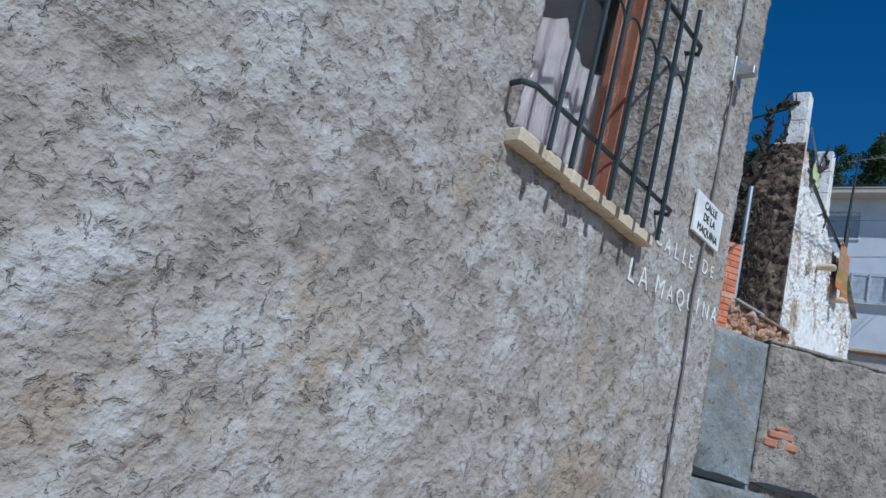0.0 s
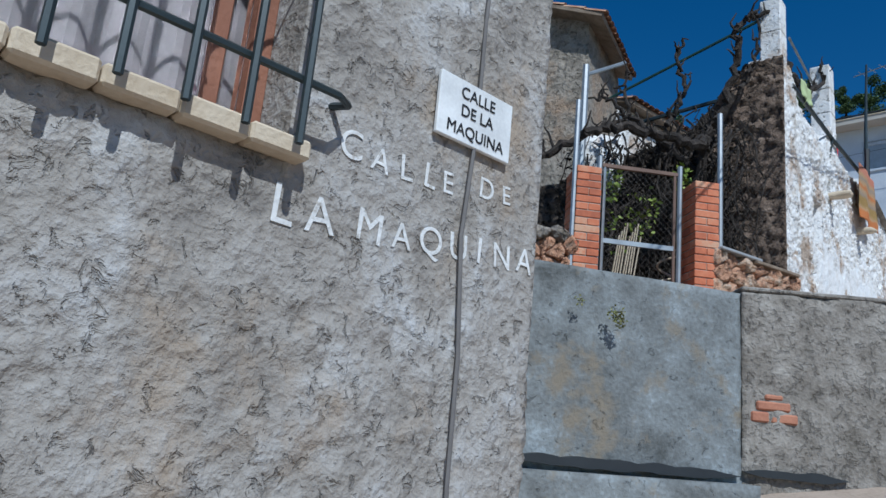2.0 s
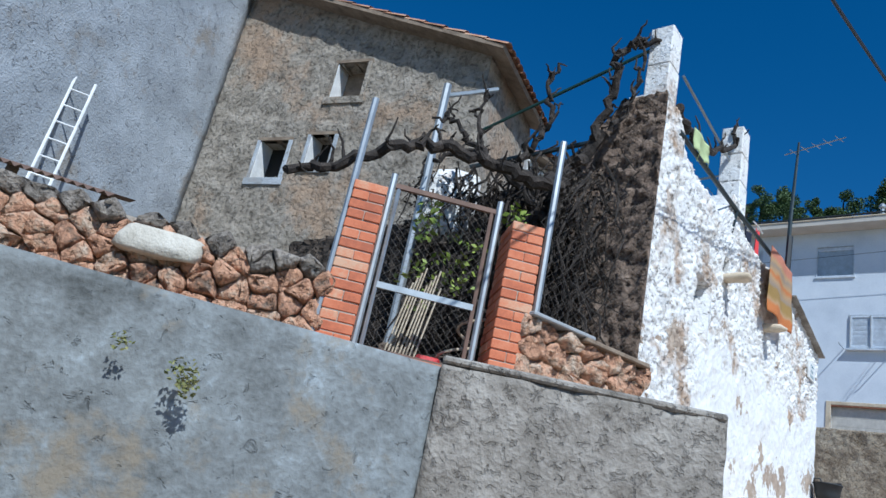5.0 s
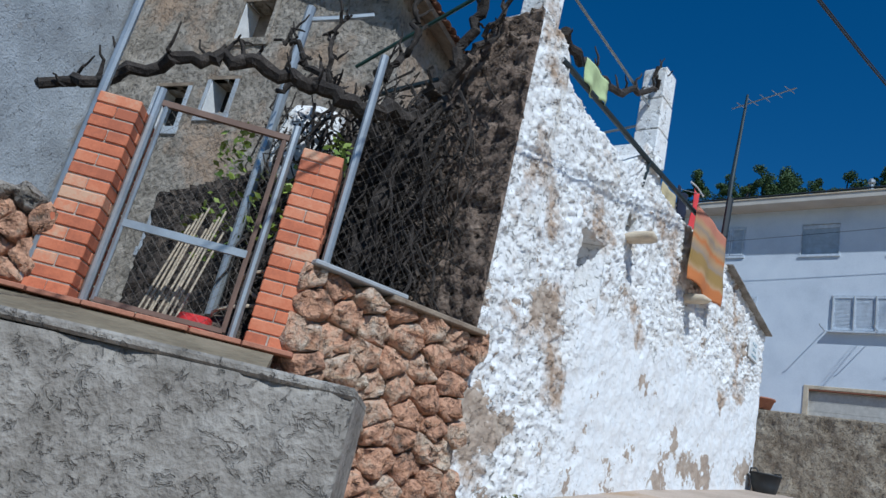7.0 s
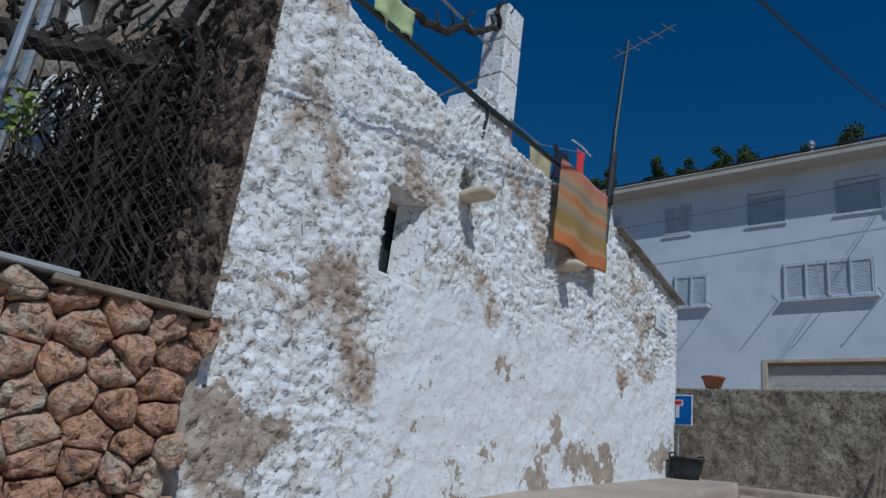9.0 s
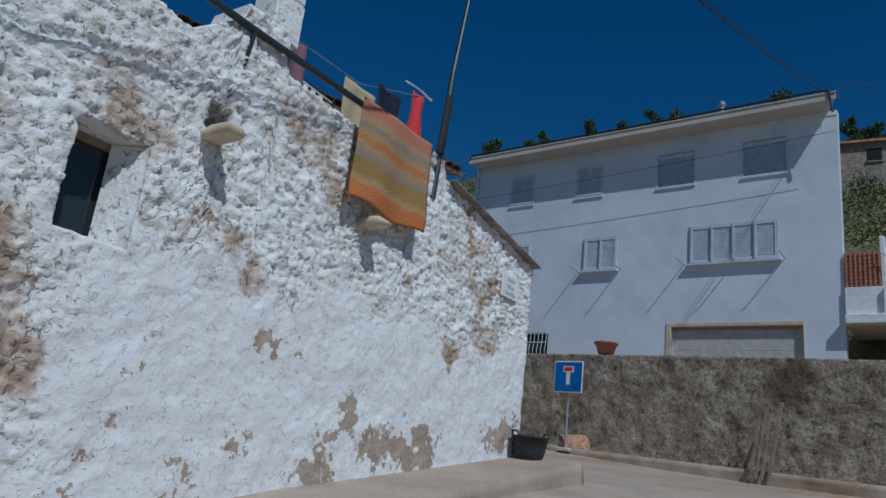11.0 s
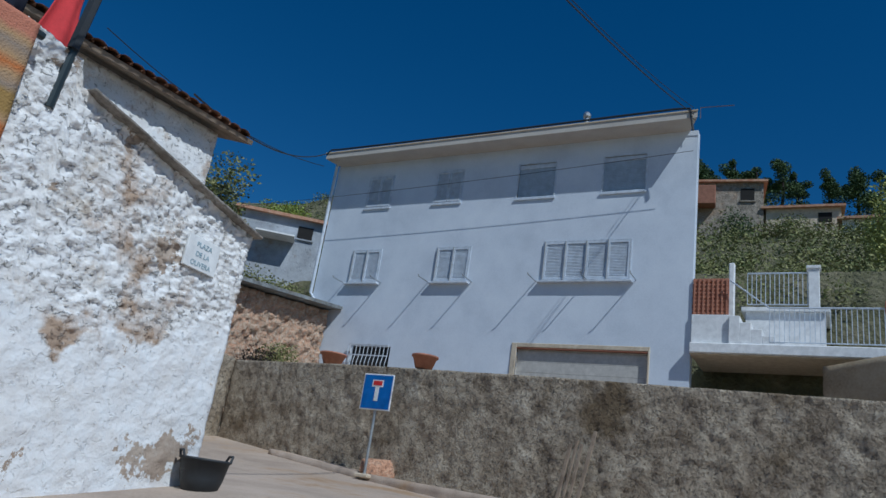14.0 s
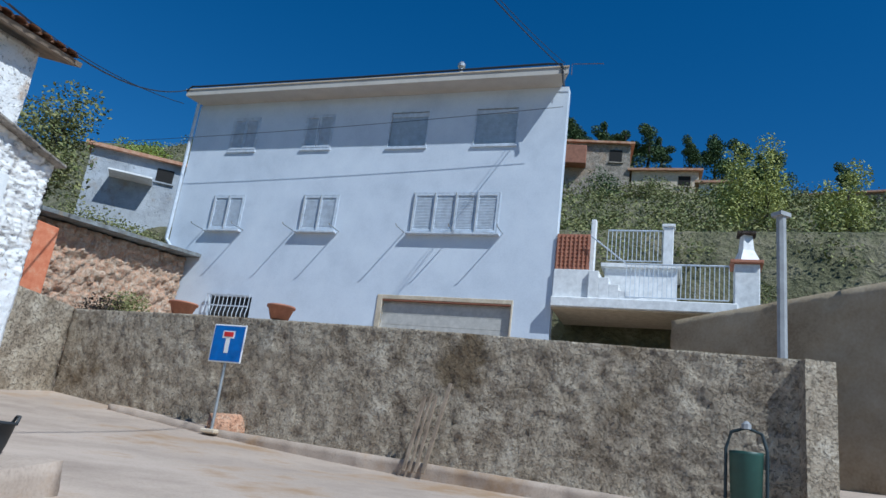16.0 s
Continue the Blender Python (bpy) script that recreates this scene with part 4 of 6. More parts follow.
for i in range(49):
    x = 1.1 * i / 48
    bars.append([sheet.verts.new((x, y, z + 0.018 * math.cos(i * math.pi / 2.0))) for y, z in ((0, 0), (0.55, 0.16), (0.55, 0.164), (0, 0.004))])
for a, b in zip(bars, bars[1:]):
    for k in range(4):
        sheet.faces.new((a[k], b[k], b[(k + 1) % 4], a[(k + 1) % 4]))
lid = link("corrugated_sheet", sheet, M_RUST)
lid.matrix_world = pose(-0.85, 9.2, 4.72, 0, 4, 8)
tagged(lid, "dark corrugated sheet propped behind the low stone wall", "corrugated sheet")
for x in (0.1, 0.95):
    prop = link("support_post", boxes(((-0.04, -0.04, -1.1), (0.04, 0.04, 0.02)), bevel=0.006), M_WOOD)
    prop.matrix_world = pose(-0.85, 9.2, 4.72, 0, 4, 8) @ Matrix.Translation((x, 0.25, 0.04))
    tagged(prop, "short wooden post under the corrugated sheet", "post", "sheet supports")

# bluish side wall and ladder
relief_wall("wall_bluish", (-3.4, 10.6), (-1.9, 15.9), lambda s: 3.2, lambda s: 13.5, 0.3, M_BLUISH, lambda p: lumps(p, 3, 0.02), 0.2, (), "bluish cement side wall of a tall house", "wall")
lad = thing("ladder", look((-2.2, 12.03, 3.66), (-2.65, 12.95, 7.5)) @ pose(0, 0, 0, 0, 180, 0), "white ladder leaning on the bluish wall", "ladder")
for x in (-0.14, 0.14):
    part("rail", bar([(x, 0, 0), (x, 0, 3.95)], 0.022, 6), M_WHITEPAINT, lad)
for k in range(12):
    part("rung", bar([(-0.14, 0, 0.3 + k * 0.31), (0.14, 0, 0.3 + k * 0.31)], 0.014, 6), M_WHITEPAINT, lad)

# ---- the white three-storey house ----
M_GARAGE = plain("beige_door_paint", (0.50, 0.48, 0.44), 0.6)
F0, F1 = (10.89, 33.77), (20.35, 25.28)
FX = axes(F0, F1)
F_LEN = (Vector(F1) - Vector(F0)).length


def fs(x):
    return (x - 10.89) / 9.13 * F_LEN


F_TOPZ = 15.27
house = thing("white_house", FX, "white three-storey house with louvred shutters and flat eave", "house")
F_WIN = [(fs(11.93), fs(12.72), 10.78, 11.92, 2), (fs(14.31), fs(15.14), 10.78, 11.92, 2), (fs(16.95), fs(18.79), 10.78, 11.98, 4),
         (fs(12.0), fs(12.7), 13.55, 14.68, 2), (fs(13.98), fs(14.68), 13.55, 14.68, 2), (fs(16.13), fs(17.0), 13.52, 14.66, 0), (fs(18.1), fs(19.0), 13.52, 14.66, 0)]


def panel_with_holes(length, z0, z1, thick, holes):
    bm = bmesh.new()
    xs = sorted({0.0, length} | {h[0] for h in holes} | {h[1] for h in holes})
    zs = sorted({z0, z1} | {h[2] for h in holes} | {h[3] for h in holes})
    for a, b in zip(xs, xs[1:]):
        for c, d in zip(zs, zs[1:]):
            if not any(h[0] <= (a + b) / 2 <= h[1] and h[2] <= (c + d) / 2 <= h[3] for h in holes):
                box(bm, (a, 0, c), (b, thick, d))
    bmesh.ops.remove_doubles(bm, verts=bm.verts, dist=1e-5)
    seen = {}
    for f in list(bm.faces):
        key = tuple(sorted(v.index for v in f.verts))
        seen.setdefault(key, []).append(f)
    bm.verts.index_update()
    seen = {}
    for f in list(bm.faces):
        seen.setdefault(tuple(sorted(v.index for v in f.verts)), []).append(f)
    bmesh.ops.delete(bm, geom=[f for fs_ in seen.values() if len(fs_) > 1 for f in fs_], context="FACES_ONLY")
    return bm


GARAGE = (fs(16.55), fs(19.25), 5.0, 8.76)
GRATE = (fs(12.35), fs(13.45), 7.7, 8.62)
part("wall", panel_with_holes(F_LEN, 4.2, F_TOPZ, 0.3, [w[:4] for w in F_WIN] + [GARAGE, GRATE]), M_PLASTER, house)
def prism(poly, z0, z1):
    bm = bmesh.new()
    a = [bm.verts.new((x, y, z0)) for x, y in poly]
    b = [bm.verts.new((x, y, z1)) for x, y in poly]
    bm.faces.new(a[::-1])
    bm.faces.new(b)
    for k in range(len(poly)):
        bm.faces.new((a[k], a[(k + 1) % len(poly)], b[(k + 1) % len(poly)], b[k]))
    return bm


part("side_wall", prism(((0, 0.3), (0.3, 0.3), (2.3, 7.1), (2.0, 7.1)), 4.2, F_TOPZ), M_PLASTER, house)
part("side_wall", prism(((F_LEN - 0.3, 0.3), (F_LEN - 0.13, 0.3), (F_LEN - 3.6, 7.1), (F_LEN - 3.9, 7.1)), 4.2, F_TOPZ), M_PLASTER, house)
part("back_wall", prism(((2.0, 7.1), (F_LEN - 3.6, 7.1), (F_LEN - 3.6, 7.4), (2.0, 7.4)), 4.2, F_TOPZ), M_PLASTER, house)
part("roof", prism(((-0.1, -0.72), (F_LEN + 0.10, -0.72), (F_LEN - 3.5, 7.5), (1.9, 7.5)), F_TOPZ, F_TOPZ + 0.20), M_SOFFIT, house)
part("roof_edge", prism(((-0.12, -0.75), (F_LEN + 0.12, -0.75), (F_LEN - 3.5, 7.5), (1.9, 7.5)), F_TOPZ + 0.20, F_TOPZ + 0.24), M_CREAM, house, "thin pale roof edge tiles")
# One near-black sheet stands in for the house's unlit rooms.
part("inside", boxes(((0.6, 0.5, 4.3), (F_LEN - 0.6, 0.52, F_TOPZ))), M_UNLIT, house)
for s0, s1, z0, z1, leaves in F_WIN:
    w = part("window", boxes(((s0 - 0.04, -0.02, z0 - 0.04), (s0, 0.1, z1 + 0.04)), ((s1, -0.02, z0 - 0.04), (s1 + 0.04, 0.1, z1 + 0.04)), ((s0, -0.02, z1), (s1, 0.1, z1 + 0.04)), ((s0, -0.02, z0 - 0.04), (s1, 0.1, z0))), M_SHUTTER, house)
    if leaves:
        lw = (s1 - s0) / leaves
        for k in range(leaves):
            bm = boxes(((s0 + k * lw + 0.01, -0.03, z0 + 0.01), (s0 + k * lw + 0.06, 0.02, z1 - 0.01)), ((s0 + (k + 1) * lw - 0.06, -0.03, z0 + 0.01), (s0 + (k + 1) * lw - 0.01, 0.02, z1 - 0.01)),
                       ((s0 + k * lw + 0.06, -0.03, z0 + 0.01), (s0 + (k + 1) * lw - 0.06, 0.02, z0 + 0.08)), ((s0 + k * lw + 0.06, -0.03, z1 - 0.08), (s0 + (k + 1) * lw - 0.06, 0.02, z1 - 0.01)))
            box(bm, (s0 + k * lw + 0.05, 0.012, z0 + 0.05), (s0 + (k + 1) * lw - 0.05, 0.02, z1 - 0.05))
            slats = []
            for q in range(22):
                z = z0 + 0.09 + q * (z1 - z0 - 0.18) / 22
                slats.append(Matrix.Translation((s0 + k * lw + 0.06, 0.0, z + 0.02)) @ Matrix.Rotation(radians(66), 4, "X"))
            leaf = part("shutter", bm, M_SHUTTER, w)
            louvre = bpy.data.meshes.new("louvre")
            one_slat = boxes(((0, -0.022, -0.004), (lw - 0.12, 0.022, 0.004)))
            one_slat.to_mesh(louvre)
            one_slat.free()
            louvre.materials.append(M_SHUTTER)
            for at in slats:
                o = new("slat", louvre)
                o.parent = leaf
                o.matrix_local = at
            if z0 < 12:
                part("shutter_rod", bar([(s0 + k * lw + 0.005, -0.05, z0), (s0 + k * lw + 0.005, -0.05, z1)], 0.016, 5), M_GREYPAINT, w)
    else:
        blind = part("roller_blind", boxes(((s0, 0.085, z0), (s1, 0.10, z1))), M_BLIND, w)
        for k in range(int((z1 - z0) / 0.055)):
            part("slat", boxes(((s0, 0.06, z0 + k * 0.055), (s1, 0.084, z0 + k * 0.055 + 0.05))), M_BLIND, blind)
        part("blind_box", boxes(((s0, 0.03, z1 - 0.14), (s1, 0.09, z1))), M_SHUTTER, w)
    if z0 < 12:
        part("window_sill", boxes(((s0 - 0.12, -0.16, z0 - 0.10), (s1 + 0.12, 0.05, z0 - 0.04)), bevel=0.01), M_SHUTTER, w)
        for x in ((s0 - 0.2, s1 + 0.2) if leaves < 4 else (s0 - 0.2, (s0 + s1) / 2 + 0.1, s1 + 0.2)):
            part("line_bracket", bar([(x, 0.02, z0 - 0.02), (x, -0.62, z0 - 0.02), (x, -0.66, z0 + 0.03)], 0.016, 5), M_STEEL, w)
    else:
        part("window_sill", boxes(((s0 - 0.06, -0.05, z0 - 0.10), (s1 + 0.06, 0.05, z0 - 0.04))), M_SHUTTER, w)
g0, g1, gz0, gz1 = GARAGE
gar = part("garage_door", boxes(((g0, 0.141, gz0), (g1, 0.16, gz1))), M_GARAGE, house, "beige sectional garage door")
for k in range(12):
    part("panel", boxes(((g0, 0.12, gz0 + k * 0.306), (g1, 0.14, gz0 + k * 0.306 + 0.30))), M_GARAGE, gar)
part("door_frame", boxes(((g0 - 0.16, -0.03, 4.4), (g0, 0.12, gz1 + 0.12)), ((g1, -0.03, 4.4), (g1 + 0.05, 0.12, gz1 + 0.12)), ((g0, -0.03, gz1), (g1, 0.12, gz1 + 0.12)), bevel=0.01), M_CREAM, gar)
part("lintel_rail", boxes(((g0, -0.02, gz1 - 0.04), (g1, 0.12, gz1))), M_BROWNWOOD, gar)
grate = part("window_grate", boxes(((GRATE[0], -0.14, GRATE[3]), (GRATE[1], -0.10, GRATE[3] + 0.04)), ((GRATE[0], -0.14, GRATE[3] - 0.35), (GRATE[1], -0.10, GRATE[3] - 0.32))), M_SHUTTER, house, "white bulging window grate")
for k in range(11):
    x = GRATE[0] + (GRATE[1] - GRATE[0]) * k / 10
    part("grate_bar", bar([(x, -0.12, GRATE[3] + 0.02), (x, -0.13, GRATE[3] - 0.35), (x, -0.2, GRATE[3] - 0.6), (x, -0.12, GRATE[2])], 0.012, 5), M_SHUTTER, grate)
part("glazing", boxes(((GRATE[0], 0.14, GRATE[2]), (GRATE[1], 0.15, GRATE[3]))), M_GLASS, house)
vent = part("flue", bar([(fs(17.7), -0.35, F_TOPZ + 0.2), (fs(17.7), -0.35, F_TOPZ + 0.62)], 0.07, 12), M_STEEL, house, "shiny steel flue")
part("cowl", bar([(fs(17.7), -0.35, F_TOPZ + 0.60), (fs(17.7), -0.35, F_TOPZ + 0.66), (fs(17.7), -0.35, F_TOPZ + 0.74), (fs(17.7), -0.35, F_TOPZ + 0.82)], [0.08, 0.12, 0.12, 0.05], 12), M_STEEL, vent)
part("gutter_pipe", bar([(-0.05, -0.08, 15.3), (-0.05, -0.08, 10.4), (0.25, -0.12, 10.1), (0.25, -0.12, 7.0)], 0.06, 8), M_SHUTTER, house, "white gutter pipe")
part("roof_cable", bar([(-0.1, -0.74, F_TOPZ + 0.16), (0.1, -0.74, F_TOPZ + 0.33), (0.4, -0.74, F_TOPZ + 0.31), (F_LEN * 0.5, -0.74, F_TOPZ + 0.29), (F_LEN - 0.5, -0.74, F_TOPZ + 0.33), (F_LEN - 0.1, -0.74, F_TOPZ + 0.30), (F_LEN, -0.72, F_TOPZ - 0.4)], 0.034, 6), M_BLACK, house, "black cable along the eave")
aer = part("roof_aerial", bar([(F_LEN + 0.1, -0.3, F_TOPZ + 0.2), (F_LEN + 0.1, -0.3, F_TOPZ + 0.55), (F_LEN + 1.0, -0.3, F_TOPZ + 0.50)], 0.012, 5), M_RUST, house)

# ---- the grey retaining wall across the street ----
G0, G1 = (9.15, 27.95), (19.05, 15.74)
GX = axes(G0, G1)
G_LEN = (Vector(G1) - Vector(G0)).length
relief_wall("wall_grey_retaining", G0, G1, lambda s: 3.4, line_z((0, 6.88), (4, 6.80), (9, 6.62), (G_LEN, 6.32)), 0.4, M_GREY, lambda p: lumps(p, 4, 0.025) + lumps(p, 19, 0.014), 0.045, (), "mossy rough-cast grey retaining wall", "wall")
relief_wall("wall_grey_retaining_left", (6.8, 25.2), G0, lambda s: 3.4, line_z((0, 7.1), (4, 6.9)), 0.4, M_GREY, lambda p: lumps(p, 5, 0.03), 0.12, (), "dark mossy return of the grey wall", "wall")
relief_wall("wall_grey_retaining_right", G1, (21.9, 22.0), lambda s: 3.4, lambda s: 6.32, 0.4, M_GREY, lambda p: lumps(p, 5, 0.02), 0.15, (), "rough end of the grey wall", "wall")
bm = bmesh.new()
poly = ((9.4, 28.3), (19.3, 16.1), (22.3, 21.7), (20.2, 24.9), (11, 34), (9, 33))
top = [bm.verts.new((x, y, 6.1)) for x, y in poly]
bm.faces.new(top)
tagged(link("forecourt", bm, M_ROAD), "concrete forecourt of the white house", "pavement", kind="structure")


def gx(x):
    return (x - G0[0]) / (G1[0] - G0[0]) * G_LEN


kerb = relief_wall("kerb_wall_foot", (10.4, 25.6), (17.2, 17.3), lambda s: 3.3, line_z((0, 4.80), (3, 4.55), (10.7, 4.30)), 0.5, M_ROAD, lambda p: lumps(p, 3, 0.05), 0.12, (), "uneven concrete kerb at the grey wall's foot", "kerb")

# traffic sign
ts = thing("traffic_sign", axes((12.25, 23.3), (12.75, 22.85), 4.52), "blue square dead-end traffic sign on a grey post", "traffic sign")
part("post", bar([(0, 0.0, 0.0), (0.0, 0.0, 1.95)], 0.03, 8), M_STEEL, ts)
part("foot", boxes(((-0.16, -0.14, -0.06), (0.16, 0.14, 0.02)), bevel=0.02), M_CREAM, ts)
pl = part("panel", boxes(((-0.36, -0.055, 1.24), (0.36, -0.035, 1.96)), bevel=0.008), M_WHITEPAINT, ts)
part("field", boxes(((-0.335, -0.060, 1.265), (0.335, -0.0555, 1.935))), M_BLUE, pl, "blue field")
part("stem", boxes(((-0.045, -0.065, 1.42), (0.045, -0.0605, 1.72))), M_WHITEPAINT, pl)
part("head", boxes(((-0.13, -0.065, 1.70), (0.13, -0.0605, 1.84))), M_WHITEPAINT, pl)
part("bar", boxes(((-0.105, -0.069, 1.73), (0.105, -0.0655, 1.82))), M_RED, pl, "red bar")
boulder = link("boulder", stone_mesh(0.7, 0.5, 0.4, 5), M_STONE, smooth=True)
boulder.location = (12.55, 23.55, 4.62)
tagged(boulder, "brown rounded boulder by the traffic sign", "boulder")

# bucket
bk = thing("rubber_bucket", pose(9.74, 15.36, 3.99) @ Matrix.Scale(0.82, 4), "black rubber builder's bucket with two handles", "bucket")
bm = bmesh.new()
prof = [(0.0, 0.02), (0.17, 0.02), (0.22, 0.18), (0.255, 0.36), (0.27, 0.36), (0.268, 0.385), (0.24, 0.38), (0.15, 0.05), (0.0, 0.05)]
rings = [[bm.verts.new((r * math.cos(q * math.tau / 24), r * math.sin(q * math.tau / 24), z)) for q in range(24)] for r, z in prof]
for r, s in zip(rings, rings[1:]):
    for q in range(24):
        bm.faces.new((r[q], r[(q + 1) % 24], s[(q + 1) % 24], s[q]))
part("tub", bm, M_BLACK, bk, smooth=True)
for q in (0.3, 0.3 + math.pi):
    part("handle", bar([(0.26 * math.cos(q - 0.4), 0.26 * math.sin(q - 0.4), 0.37), (0.27 * math.cos(q - 0.25), 0.27 * math.sin(q - 0.25), 0.44), (0.27 * math.cos(q + 0.25), 0.27 * math.sin(q + 0.25), 0.44), (0.26 * math.cos(q + 0.4), 0.26 * math.sin(q + 0.4), 0.37)], 0.014, 6), M_BLACK, bk)

# planks leaning on the wall
for k, (o, lean, h, w) in enumerate(((0.05, 0.42, 1.22, 0.06), (0.15, 0.46, 1.30, 0.04), (0.24, 0.40, 1.24, 0.05), (0.36, 0.62, 1.48, 0.06))):
    s = gx(15.25) + o
    p = thing("plank", GX @ Matrix.Translation((s, -0.62 + 0.02 * k, 4.26)) @ pose(0, 0, 0, -13, lean * 10 - 1, 0), "weathered grey plank leaning on the wall", "plank", "leaning planks")
    part("board", boxes(((0, 0, 0), (w, 0.03, h)), bevel=0.004), M_WOOD, p)

# pots on the wall
def pot(m, r, h):
    p = thing("flower_pot", m, "wide terracotta flower pot on the grey wall", "flower pot", "terracotta pots")
    bm = bmesh.new()
    prof = [(0.0, 0), (r * 0.65, 0), (r * 0.95, h * 0.85), (r * 1.05, h * 0.85), (r * 1.05, h), (r * 0.9, h), (r * 0.8, h * 0.7), (0, h * 0.7)]
    rings = [[bm.verts.new((a * math.cos(q * math.tau / 20), a * math.sin(q * math.tau / 20), z)) for q in range(20)] for a, z in prof]
    for a, b in zip(rings, rings[1:]):
        for q in range(20):
            bm.faces.new((a[q], a[(q + 1) % 20], b[(q + 1) % 20], b[q]))
    part("pot", bm, M_TERRA, p, smooth=True)
    return p


pot(GX @ Matrix.Translation((gx(12.95), 0.2, 6.77)), 0.27, 0.27)
pot(GX @ Matrix.Translation((gx(11.2), 0.25, 6.83)), 0.30, 0.27)

# ---- right of the white house: terrace, stairs, barbecue ----
tz = 8.72
terrace = thing("terrace", FX @ Matrix.Translation((F_LEN, 0, 0)), "white cantilevered terrace with steps and railings", "terrace")
part("slab", boxes(((0.02, -0.3, tz), (4.55, 5.0, tz + 0.26)), bevel=0.02), M_WHITEPAINT, terrace)
part("ceiling_panel", boxes(((0.02, -0.2, tz - 0.03), (4.4, 4.9, tz - 0.004))), M_CREAM, terrace)
part("back_wall", boxes(((-2.6, 5.0, 5.4), (4.8, 5.3, tz))), M_OCHRE, terrace)
part("parapet", boxes(((0.02, -0.1, tz + 0.26), (0.95, 0.1, tz + 1.05)), bevel=0.01), M_WHITEPAINT, terrace)
lat = part("lattice", boxes(((0.02, -0.02, tz + 1.05), (0.92, 0.0, tz + 2.05))), M_TERRA, terrace, "terracotta lattice screen")
for k in range(9):
    part("slat", boxes(((0.02, -0.05, tz + 1.08 + k * 0.11), (0.92, -0.021, tz + 1.13 + k * 0.11))), M_TERRA, lat)
for k in range(8):
    part("slat", boxes(((0.05 + k * 0.115, -0.075, tz + 1.06), (0.09 + k * 0.115, -0.051, tz + 2.04))), M_TERRA, lat)
for k in range(5):
    part("step", boxes(((0.95 + k * 0.26, -0.2, tz + 0.26), (1.21 + k * 0.26, 0.7, tz + 1.0 - k * 0.17)), bevel=0.01), M_WHITEPAINT, terrace)
part("upper_wall", boxes(((1.2, 1.0, tz + 0.26), (3.1, 1.25, tz + 1.45)), bevel=0.01), M_WHITEPAINT, terrace)
part("upper_slab", boxes(((1.1, 0.9, tz + 1.45), (3.2, 3.5, tz + 1.56)), bevel=0.01), M_WHITEPAINT, terrace)
part("upper_post", boxes(((2.72, 0.92, tz + 1.56), (2.98, 1.18, tz + 2.62)), ((2.68, 0.88, tz + 2.62), (3.02, 1.22, tz + 2.70)), bevel=0.01), M_WHITEPAINT, terrace)
part("side_panel", boxes(((0.86, 0.3, tz + 1.0), (1.0, 0.5, tz + 2.6)), bevel=0.02), M_WHITEPAINT, terrace)


def railing(name, x0, x1, y, z, h, gap=0.11, mat=M_SHUTTER):
    r = part(name, bar([(x0, y, z + h), (x1, y, z + h)], 0.022, 6), mat, terrace)
    part("lower_rail", bar([(x0, y, z + 0.08), (x1, y, z + 0.08)], 0.015, 5), mat, r)
    n = int((x1 - x0) / gap)
    for k in range(n + 1):
        x = x0 + (x1 - x0) * k / n
        part("baluster", bar([(x, y, z + 0.08), (x, y, z + h)], 0.010, 5), mat, r)


railing("railing", 1.9, 4.35, -0.2, tz + 0.26, 0.95)
railing("railing", 1.25, 2.7, 0.95, tz + 1.56, 0.95)
part("stair_rail", bar([(0.95, -0.2, tz + 1.95), (1.9, -0.2, tz + 1.2)], 0.02, 5), M_SHUTTER, terrace)
bbq = thing("barbecue_chimney", FX @ Matrix.Translation((F_LEN + 4.75, 0.1, tz - 0.2)), "white brick barbecue with tapered chimney hood", "barbecue")
part("body", boxes(((-0.28, -0.28, -1.4), (0.3, 0.4, 1.5)), bevel=0.02), M_WHITEPAINT, bbq)
part("shelf", boxes(((-0.38, -0.38, 1.5), (0.38, 0.46, 1.58)), bevel=0.01), M_TERRA, bbq)
part("hood", bar([(0, 0, 1.58), (0, 0, 1.9), (0, 0, 2.3)], [0.36, 0.2, 0.15], 4), M_WHITEPAINT, bbq)
part("cap", boxes(((-0.22, -0.22, 2.3), (0.22, 0.22, 2.38)), bevel=0.01), M_DARK_SHADED_STONE, bbq)

pole = thing("concrete_pole", (18.72, 16.3, 6.2), "slim grey concrete pole on the grey wall", "pole")
part("shaft", bar([(0, 0, 0), (0, 0, 2.25)], 0.07, 8), M_GREYPAINT, pole)
part("cap", boxes(((-0.10, -0.09, 2.22), (0.10, 0.09, 2.28))), M_GREYPAINT, pole)
relief_wall("wall_ochre", (21.9, 22.4), (23.3, 17.9), lambda s: 4.0, line_z((0, 8.3), (4.7, 8.75)), 0.4, M_OCHRE, lambda p: lumps(p, 3, 0.03), 0.15, (), "stained ochre retaining wall", "wall")
relief_wall("wall_ochre_front", (23.3, 17.9), (29.0, 15.5), lambda s: 3.6, lambda s: 8.75, 0.4, M_OCHRE, lambda p: lumps(p, 3, 0.03), 0.2, (), "stained ochre retaining wall", "wall")
binn = thing("litter_bin", axes((17.93, 16.45), (18.26, 16.05), 4.2), "green litter bin hung in a bent steel frame", "litter bin")
part("frame", bar([(0.0, -0.3, -0.4), (0.0, -0.3, 0.85), (0.06, -0.3, 1.05), (0.24, -0.3, 1.12), (0.42, -0.3, 1.05), (0.48, -0.3, 0.85), (0.48, -0.3, -0.4)], 0.022, 8), M_IRON, binn)
part("tub", bar([(0.24, -0.3, 0.10), (0.24, -0.3, 0.12), (0.24, -0.3, 0.78), (0.24, -0.3, 0.82)], [0.16, 0.18, 0.20, 0.21], 14), M_LANTERN, binn, smooth=True)
